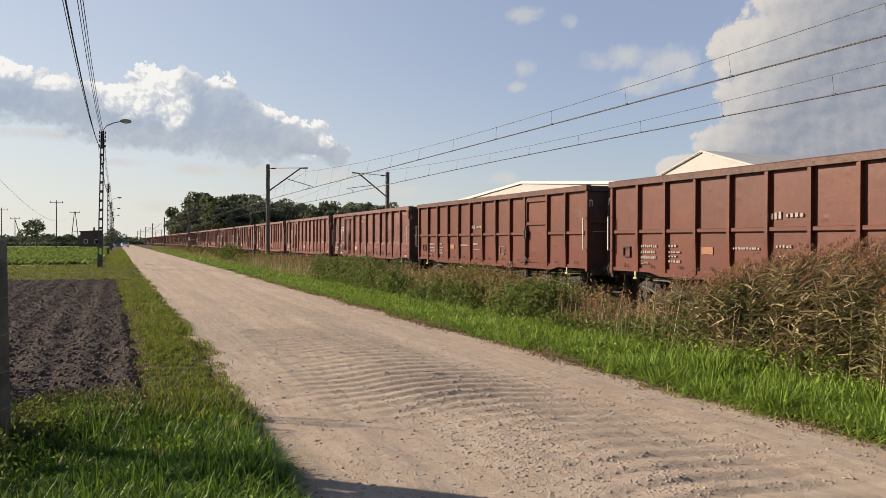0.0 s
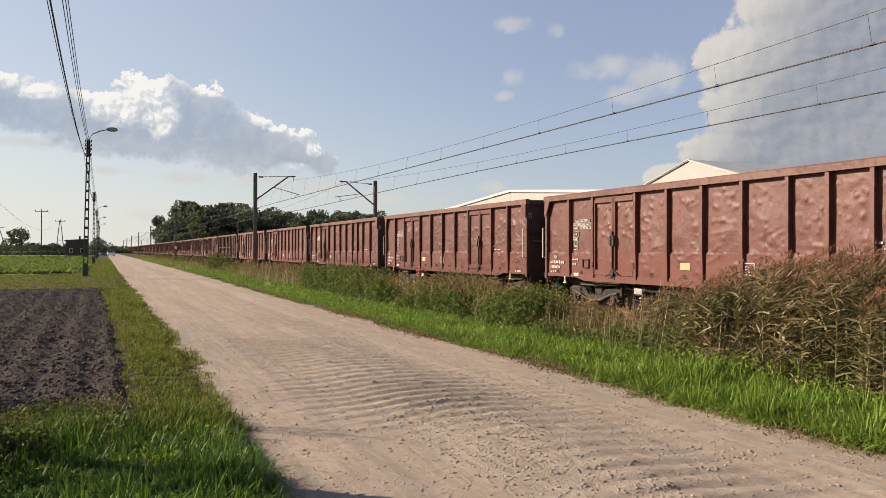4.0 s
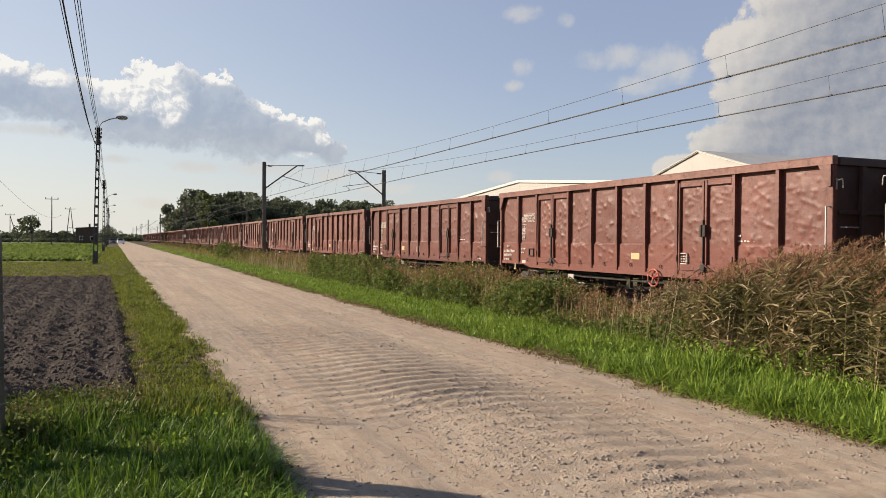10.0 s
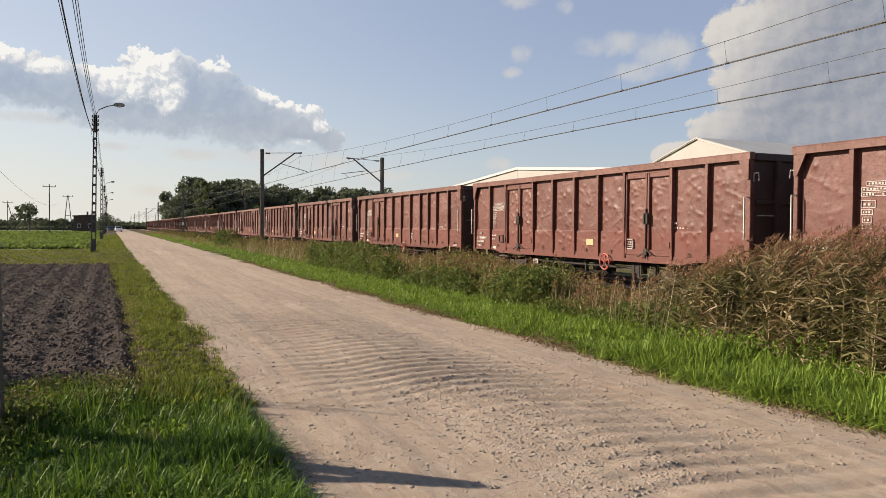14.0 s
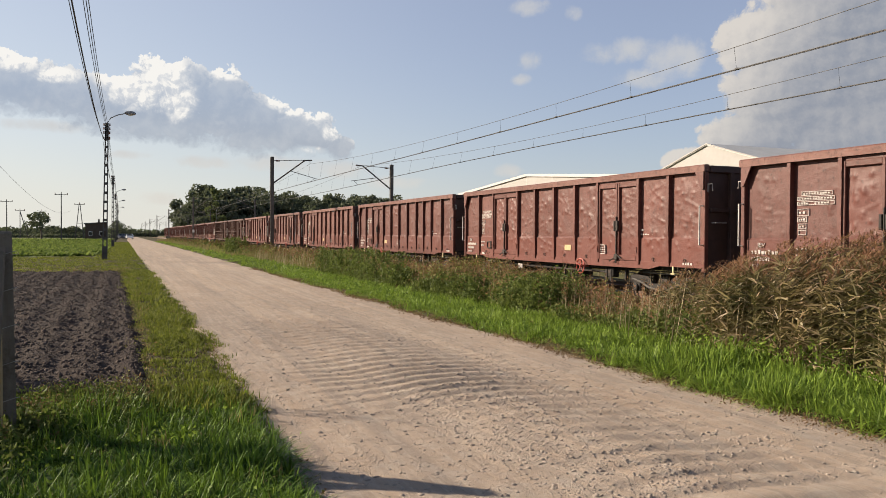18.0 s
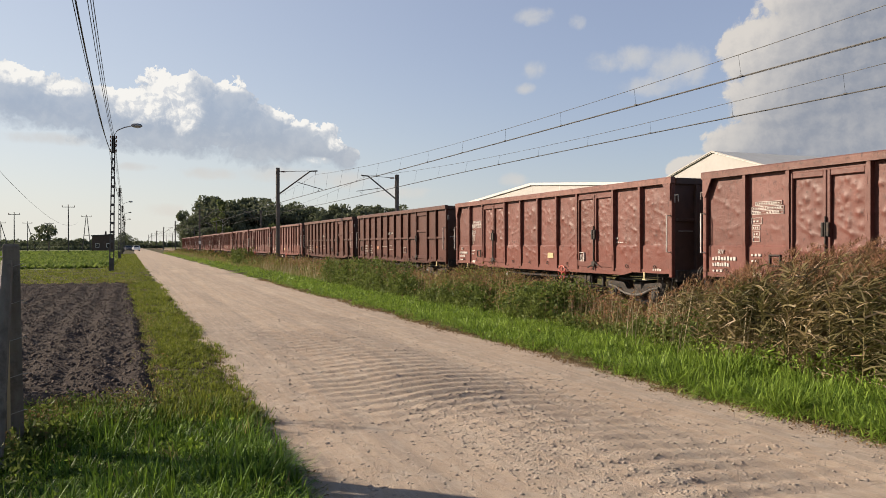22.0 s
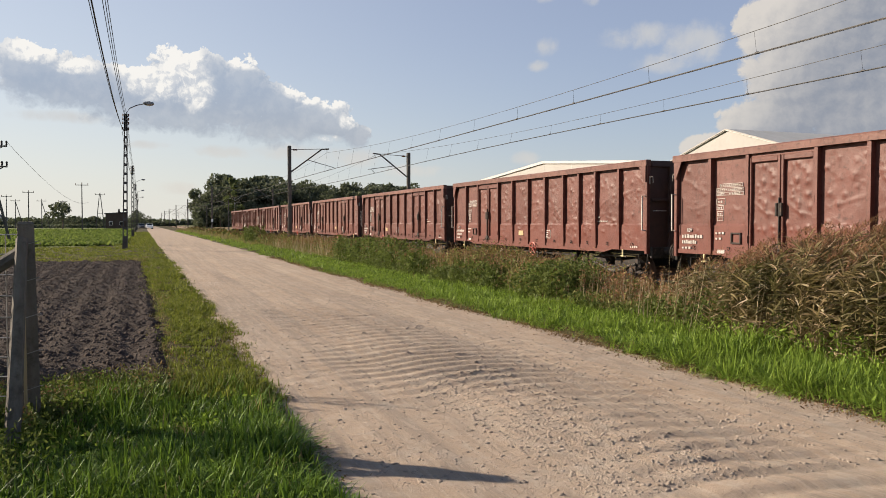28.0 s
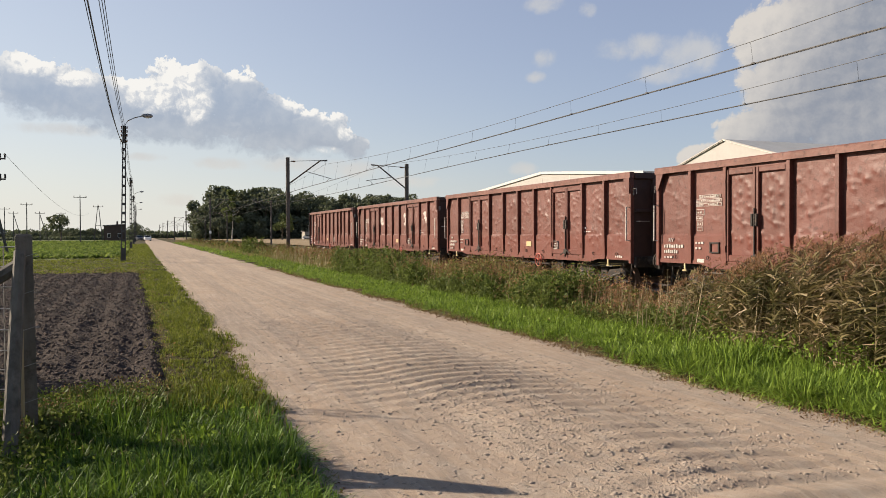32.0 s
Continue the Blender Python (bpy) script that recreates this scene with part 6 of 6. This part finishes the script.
for x, y, s in ((-1.8, 300, 1.35), (0.6, 306, 1.1), (-3.4, 312, 1.2)):
    tree(x, y, SHORT_TRUNK, BUSHY_DARK[0], 3.0, s * 0.85, 31 * x, "round dark tree at the end of the road", "trees at the road's end")
for k in range(22):
    az = -9.6 + 7.4 * k / 21
    d = 300 + r.uniform(-12, 25)
    tree(d * math.tan(radians(az)), d, SHORT_TRUNK, BUSHY_DARK[k % 2], 2.2, r.uniform(0.5, 0.95), r.uniform(0, 360), "low dark tree in a distant hedge", "trees of the distant hedge")

# hedges that close the view at the horizon
def far_belt(name, x0, x1, y, h, n, size, seed, label):
    q = np.random.default_rng(seed)
    x = q.uniform(x0, x1, n)
    top = h * (0.65 + 0.35 * fbm(x * 0.02, x * 0.013, seed, 4))
    C = np.stack([x, y + q.uniform(-6, 6, n), np.abs(q.uniform(0, 1, n)) * top], 1)
    put_stuff(name, [leaves(C, size, q, 0.8)], M["wood_leaf"], label, "hedge")


far_belt("wood_undergrowth", 19, 160, 322, 8.0, 12000, 1.3, 86, "dark undergrowth at the edge of the wood")
far_belt("wood_undergrowth", 21, 190, 352, 13.5, 16000, 1.6, 85, "dark undergrowth inside the wood")
far_belt("hedge", -60, -2, 290, 1.6, 5000, 0.9, 81, "dark distant hedge behind the fields")
far_belt("far_wood", -520, 40, 640, 5.2, 6000, 3.2, 82, "far line of trees on the horizon")
far_belt("far_wood", 150, 700, 420, 14, 6000, 3.2, 83, "far line of trees on the horizon")
far_belt("hedge", -0.2, 16, 420, 2.2, 1500, 1.2, 84, "dark bushes beside the far railway")


# ---- grass, weeds, reeds and crop ----
def lift_verge(x, y):
    return np.maximum(verge_rise(x, y), 0.0)


put_stuff("grass", [
    tufts(-2.9, 1.22, 4.2, 8.45, 2900, 34, 0.10, 0.24, 0.0115, 101, 0.10, lift_verge, 0.07, 1.35),
    grass(-2.8, 1.26, 4.3, 8.5, 15000, 0.04, 0.12, 0.010, 106, 0.0, lift_verge, 1.0, 1.0),
], M["grass_l"], "lush green grass beside the gravel road", "grass")
put_stuff("grass", [
    tufts(0.22, 1.42, 8.3, 20, 2300, 20, 0.05, 0.13, 0.013, 102, 0.12, lift_verge, 0.06, 0.75),
    tufts(-0.05, 1.42, 20, 38, 1500, 18, 0.06, 0.15, 0.019, 103, 0.14, lift_verge, 0.08, 0.75),
    tufts(-2.5, 1.3, 7.7, 8.75, 700, 20, 0.07, 0.17, 0.014, 104, 0.08, lift_verge, 0.05, 0.7),
    tufts(0.10, 0.46, 8.4, 30, 420, 14, 0.04, 0.12, 0.012, 105, 0.10, lift_verge, 0.06, 0.9),
], M["grass_s"], "short yellowish grass strip beside the road", "grass")
put_stuff("grass", [
    tufts(ROAD_R - 0.10, 8.4, 3.0, 9, 1900, 36, 0.15, 0.36, 0.0145, 111, 0.16, lift_verge, 0.08, 1.45),
    tufts(ROAD_R - 0.10, 8.4, 9, 18, 3000, 28, 0.08, 0.22, 0.016, 112, 0.16, lift_verge, 0.10, 1.5),
    tufts(ROAD_R - 0.10, 8.6, 18, 34, 3400, 18, 0.07, 0.18, 0.023, 113, 0.16, lift_verge, 0.12, 1.4),
    tufts(ROAD_R - 0.1, 9.0, 34, 70, 2200, 14, 0.08, 0.20, 0.042, 114, 0.18, lift_verge, 0.16, 1.2),
    grass(ROAD_R - 0.1, 9.5, 70, 170, 12000, 0.12, 0.30, 0.07, 115, 0.2, lift_verge, 0.7),
    grass(ROAD_R, 8.3, 3.2, 20, 26000, 0.05, 0.14, 0.011, 116, 0.12, lift_verge, 1.0, 1.0),
], M["grass"], "bright green verge grass between road and weeds", "grass")
put_stuff("grass", [
    tufts(ROAD_R + 0.02, 9.5, -14, 3.0, 2600, 18, 0.12, 0.30, 0.022, 117, 0.16, lift_verge, 0.07, 0.55),
    tufts(-6.0, 1.30, -14, 4.4, 5200, 16, 0.05, 0.14, 0.018, 118, 0.12, lift_verge, 0.09, 0.8),
    grass(-6.0, 1.28, -14, 4.4, 52000, 0.03, 0.10, 0.012, 119, 0.05, lift_verge, 1.0, 0.6),
], M["grass"], "verge grass on both sides of the gravel road", "grass")
put_stuff("dry_grass", [
    tufts(ROAD_R - 0.22, ROAD_R + 0.34, 3.0, 34, 900, 12, 0.03, 0.11, 0.010, 121, 0.10, lift_verge, 0.06, 0.9),
    tufts(-0.05, 0.42, 8.5, 37, 520, 12, 0.03, 0.12, 0.010, 122, 0.06, lift_verge, 0.05, 0.9),
    tufts(ROAD_L - 0.25, ROAD_L + 0.22, 4.3, 36, 420, 11, 0.03, 0.09, 0.010, 123, 0.06, lift_verge, 0.06, 0.9),
    tufts(-2.6, 1.2, 4.5, 8.7, 240, 6, 0.06, 0.20, 0.010, 126, 0.0, lift_verge, 0.08, 0.7),
    grass(8.2, 11.2, 3.5, 60, 14000, 0.25, 0.75, 0.012, 124, 0.1, lift_verge, 0.4),
    grass(7.5, 12.0, 60, 200, 9000, 0.25, 0.7, 0.05, 125, 0.1, lift_verge, 0.4),
    grass(20.6, 24.0, 6, 80, 12000, 0.35, 0.75, 0.03, 127, 0.1, None, 0.4),
], M["dry"], "dry straw-coloured grass at the verge", "grass")
put_stuff("grass", [
    tufts(-9, ROAD_L + 0.1, 36.8, 60, 2600, 14, 0.05, 0.14, 0.034, 131, 0.1, lift_verge, 0.14, 0.8),
    grass(-30, -9, 37.2, 60, 14000, 0.06, 0.18, 0.06, 132, 0.1, lift_verge, 0.8),
    grass(-1.8, ROAD_L, 60, 150, 14000, 0.08, 0.22, 0.06, 133, 0.1, lift_verge, 0.8),
], M["grass_s"], "short grass strip between soil and crop", "grass")
put_stuff("dry_grass", [
    tufts(-9, 0.6, 36.6, 41.5, 420, 12, 0.03, 0.10, 0.030, 134, 0.1, lift_verge, 0.14, 0.9),
], M["dry"], "dry stubble along the edge of the soil", "grass")


def litter(x0, x1, y0, y1, count, size, seed):
    """Dead leaves and bits of straw lying along the road's edge."""
    q = np.random.default_rng(seed)
    x, y = q.normal((x0 + x1) / 2, (x1 - x0) / 3, count), q.uniform(y0, y1, count)
    x = x + 0.15 * fbm(y * 1.3, y * 0.2, 7, 4)
    z = np.maximum(road_height(x, y), verge_rise(x, y) - 0.02) + q.uniform(0.004, 0.02, count)
    return leaves(np.stack([x, y, z], 1), size, q, 0.45)


put_stuff("leaf_litter", [
    litter(ROAD_R - 0.18, ROAD_R + 0.22, 3.2, 14, 5000, 0.032, 141), litter(ROAD_R - 0.20, ROAD_R + 0.22, 14, 40, 4000, 0.05, 142),
    litter(ROAD_L - 0.15, ROAD_L + 0.12, 4.4, 20, 1800, 0.028, 143), litter(0.12, 0.46, 8.5, 30, 1500, 0.03, 144),
], M["seed"], "brown dead leaves and straw along the road's edge", "leaf litter")


def weeds(x0, x1, y0, y1, count, h0, h1, leaf_size, per, seed, head):
    """Tall weeds: stems with leaves all the way up and ragged seed heads."""
    q = np.random.default_rng(seed)
    x, y = q.uniform(x0, x1, count), q.uniform(y0, y1, count)
    tone = fbm(x * 0.9, y * 0.55, seed, 3)
    h = q.uniform(h0, h1, count) * (0.85 + 0.4 * tone)
    a, tilt = q.uniform(0, 6.28, count), np.abs(q.normal(0, 0.13, count))
    lean = unit(np.stack([np.cos(a) * tilt, np.sin(a) * tilt, np.ones(count)], 1))
    base = np.stack([x, y, np.zeros(count)], 1)
    stems = strips(base, lean, h, np.full(count, 0.014), np.zeros(count), 2)
    i = np.repeat(np.arange(count), per)
    u = q.uniform(0.05, 0.92, len(i))
    c = base[i] + lean[i] * (h[i] * u)[:, None] + q.normal(0, 1, (len(i), 3)) * (np.array([0.13, 0.13, 0.05]) * (1.25 - 0.7 * u)[:, None])
    foliage = leaves(c, leaf_size, q, 0.42)
    j = np.repeat(np.arange(count)[q.uniform(0, 1, count) < head], 12)
    u2 = q.uniform(0.78, 1.08, len(j))
    c2 = base[j] + lean[j] * (h[j] * u2)[:, None] + q.normal(0, 0.028, (len(j), 3))
    heads = leaves(c2, leaf_size * 0.5, q, 0.5) if len(j) else None
    return stems, foliage, heads


def weed_bed(plots, leaf_mat, label):
    s, f, hd = [], [], []
    for p in plots:
        a, b, c = weeds(*p)
        s.append(a), f.append(b)
        if c is not None:
            hd.append(c)
    put_stuff("weeds", s + f, leaf_mat, label, "weeds")
    put_stuff("weed_heads", hd, M["seed"], "brown ragged seed heads of tall weeds", "weeds")


weed_bed([
    (8.2, 10.9, 9.0, 16, 760, 0.30, 0.54, 0.075, 46, 201, 0.6),
    (8.3, 10.9, 16, 24, 640, 0.62, 0.95, 0.095, 44, 202, 0.6),
    (8.6, 11.0, 24, 40, 620, 0.60, 0.95, 0.12, 36, 203, 0.6),
    (8.8, 11.2, 40, 75, 800, 0.6, 0.95, 0.17, 26, 204, 0.7),
    (9.0, 11.5, 75, 180, 700, 0.5, 0.95, 0.30, 22, 205, 0.8),
    (8.3, 10.9, -12.0, 3.0, 520, 0.7, 1.1, 0.12, 26, 207, 0.5),
    (8.3, 10.9, 3.0, 9.0, 420, 0.7, 1.0, 0.085, 40, 206, 0.5),
], M["weed"], "tall brownish-green weeds along the railway")
weed_bed([
    (8.0, 10.0, 23, 35, 520, 0.75, 1.25, 0.12, 66, 211, 0.10),
    (7.9, 9.4, 17.5, 21.5, 170, 0.60, 1.00, 0.10, 62, 212, 0.12),
    (8.0, 9.0, 14.2, 16.2, 110, 0.85, 1.12, 0.085, 60, 213, 0.2),
    (7.9, 8.8, 8, 30, 300, 0.35, 0.65, 0.085, 40, 214, 0.1),
    (8.2, 10.0, 66, 70, 60, 0.9, 1.4, 0.2, 50, 215, 0.1),
], M["weed_g"], "leafy green bushes among the weeds")


def reed_bed(x0, x1, y0, y1, count, h0, h1, seed):
    q = np.random.default_rng(seed)
    x, y = q.uniform(x0, x1, count), q.uniform(y0, y1, count)
    mid = np.sqrt(((x - (x0 + x1) / 2) / (x1 - x0)) ** 2 + ((y - (y0 + y1) / 2) / (y1 - y0)) ** 2) * 2
    h = np.where(q.uniform(0, 1, count) < 0.05, 1.12, 1.0) * q.uniform(h0, h1, count) * (1.0 - 0.22 * np.clip(mid, 0, 1.3) ** 2) + 0.06 * fbm(x * 2, y * 2, seed, 2)
    a = q.normal(-0.6, 0.9, count)
    tilt = np.abs(q.normal(0.10, 0.14, count))
    lean = unit(np.stack([np.cos(a) * tilt, np.sin(a) * tilt, np.ones(count)], 1))
    base = np.stack([x, y, np.zeros(count)], 1)
    stems = strips(base, lean, h, np.full(count, 0.010), np.zeros(count), 2)
    i = np.repeat(np.arange(count), 38)
    u = q.uniform(0.04, 1.0, len(i))
    b = base[i] + lean[i] * (h[i] * u)[:, None]
    az = q.normal(-0.4, 1.5, len(i))
    d = unit(np.stack([np.cos(az), np.sin(az), q.uniform(-0.1, 1.3, len(i))], 1))
    side = unit(np.cross(d, q.normal(0, 1, (len(i), 3))))
    blades = strips(b, d, q.uniform(0.15, 0.38, len(i)), q.uniform(0.012, 0.027, len(i)), q.uniform(0.02, 0.45, len(i)), 3, side)
    j = np.repeat(np.arange(count)[q.uniform(0, 1, count) < 0.75], 30)
    u2 = q.uniform(0.0, 1.0, len(j))
    top = base[j] + lean[j] * h[j][:, None]
    bow = np.stack([0.16 * u2 ** 1.5, -0.10 * u2 ** 1.5, 0.24 * u2 - 0.07 * u2 ** 2], 1)
    dd = unit(np.stack([q.normal(0.25, 0.5, len(j)), q.normal(-0.15, 0.5, len(j)), q.uniform(0.2, 1.0, len(j))], 1))
    plumes = strips(top + bow + q.normal(0, 0.012, (len(j), 3)), dd, q.uniform(0.06, 0.15, len(j)), np.full(len(j), 0.010), q.uniform(0.2, 0.8, len(j)), 2)
    return stems, blades, plumes


s1, b1, p1 = reed_bed(7.7, 10.4, 5.6, 9.4, 640, 1.40, 1.72, 301)
s2, b2, p2 = reed_bed(7.6, 10.4, 2.6, 6.2, 480, 1.34, 1.66, 302)
s3, b3, p3 = reed_bed(8.4, 10.2, 9.2, 11.6, 90, 0.9, 1.2, 303)
put_stuff("reeds", [s1, s2, b1, b2, b3], M["reed"], "dense clump of drooping brown-green reeds", "reeds")
put_stuff("reed_plumes", [p1, p2, p3], M["plume"], "feathery brown reed plumes", "reeds")
q = np.random.default_rng(310)
n = 70
bx = np.stack([q.uniform(7.6, 9.0, n), q.uniform(8.0, 11.5, n), np.zeros(n)], 1)
bl = unit(np.stack([q.normal(0.16, 0.16, n), q.normal(-0.1, 0.2, n), np.ones(n)], 1))
put_stuff("reed_stalks", [s3, strips(bx, bl, q.uniform(0.7, 1.35, n), np.full(n, 0.012), np.zeros(n), 2)], M["straw"], "pale dry reed stalks", "reeds")

weed_bed([
    (-2.4, 0.35, 8.15, 9.15, 260, 0.08, 0.26, 0.045, 22, 241, 0.35),
    (0.18, 0.55, 8.6, 20.0, 120, 0.05, 0.14, 0.045, 14, 242, 0.25),
    (-2.0, 0.20, 36.2, 37.4, 90, 0.08, 0.20, 0.08, 14, 243, 0.4),
], M["weed"], "low brownish weeds along the edge of the soil")
weed_bed([
    (6.35, 8.2, 3.5, 10, 200, 0.08, 0.24, 0.050, 12, 231, 0.02),
    (6.35, 8.3, 10, 20, 700, 0.06, 0.18, 0.055, 14, 232, 0.02),
    (6.30, 8.4, 20, 36, 900, 0.06, 0.17, 0.075, 14, 235, 0.02),
    (7.5, 8.4, 3.0, 9.5, 120, 0.30, 0.65, 0.060, 34, 233, 0.25),
    (-2.4, 1.0, 4.6, 9.2, 380, 0.06, 0.18, 0.05, 12, 234, 0.0),
], M["grass"], "broad-leaved weeds among the verge grass")

# tall dry stems among the weeds
q = np.random.default_rng(240)
n = 1500
sy = 8.5 + 45 * q.uniform(0, 1, n) ** 1.5
sx = q.uniform(8.1, 10.2, n)
stem_lean = unit(np.stack([q.normal(0.05, 0.16, n), q.normal(-0.05, 0.18, n), np.ones(n)], 1))
stem_h = q.uniform(0.45, 0.9, n) * np.where(sy > 16, 1.25, 1.0)
stem_base = np.stack([sx, sy, np.zeros(n)], 1)
k = np.repeat(np.arange(n), 9)
tips = stem_base[k] + stem_lean[k] * (stem_h[k] * q.uniform(0.72, 1.05, len(k)))[:, None] + q.normal(0, 0.03, (len(k), 3))
put_stuff("dry_stems", [strips(stem_base, stem_lean, stem_h, 0.008 + 0.0003 * sy, np.zeros(n), 2)], M["straw"], "tall pale dry stems among the weeds", "weeds")
put_stuff("weed_heads", [leaves(tips, 0.055, q, 0.4)], M["plume"], "russet seed heads on dry stems", "weeds")

# weeds at the fence and the field's near edge
weed_bed([
    (-2.4, 0.1, 7.5, 8.75, 260, 0.14, 0.40, 0.055, 26, 221, 0.2),
    (-1.3, -0.5, 7.0, 7.7, 90, 0.14, 0.34, 0.06, 30, 222, 0.4),
    (-2.2, -0.75, 5.2, 7.4, 160, 0.15, 0.38, 0.06, 26, 223, 0.1),
    # last three plots: unseen taller growth, added to shade the near grass
    (-3.6, -1.95, 5.6, 7.4, 220, 0.80, 1.12, 0.075, 44, 224, 0.3),
    (-3.5, -2.0, 9.2, 10.9, 100, 1.45, 1.95, 0.075, 40, 226, 0.2),
    (-2.6, -1.5, 7.0, 8.2, 70, 0.5, 0.85, 0.065, 36, 225, 0.3),
], M["weed_g"], "low leafy weeds round the fence post, tall unseen ones for shade")


def crop(x0, x1, y0, y1, count, size, per, h, seed):
    q = np.random.default_rng(seed)
    x = x0 + np.round((q.uniform(x0, x1, count) - x0) / 0.5) * 0.5 + q.normal(0, 0.06, count)
    y = q.uniform(y0, y1, count)
    i = np.repeat(np.arange(count), per)
    a = q.uniform(0, 6.28, len(i))
    d = unit(np.stack([np.cos(a), np.sin(a), q.uniform(0.7, 2.2, len(i))], 1))
    return strips(np.stack([x[i], y[i], np.zeros(len(i))], 1), d, q.uniform(0.7, 1.2, len(i)) * h, np.full(len(i), size), q.uniform(0.2, 0.6, len(i)), 3)


put_stuff("beet_crop", [
    crop(-22, -1.4, 62, 90, 3400, 0.24, 9, 0.62, 401),
    crop(-34, -1.6, 90, 140, 3400, 0.34, 8, 0.55, 402),
    crop(-50, -2.0, 140, 215, 2800, 0.5, 7, 0.6, 403),
], M["crop"], "leafy green root crop in rows", "crop")

motions()
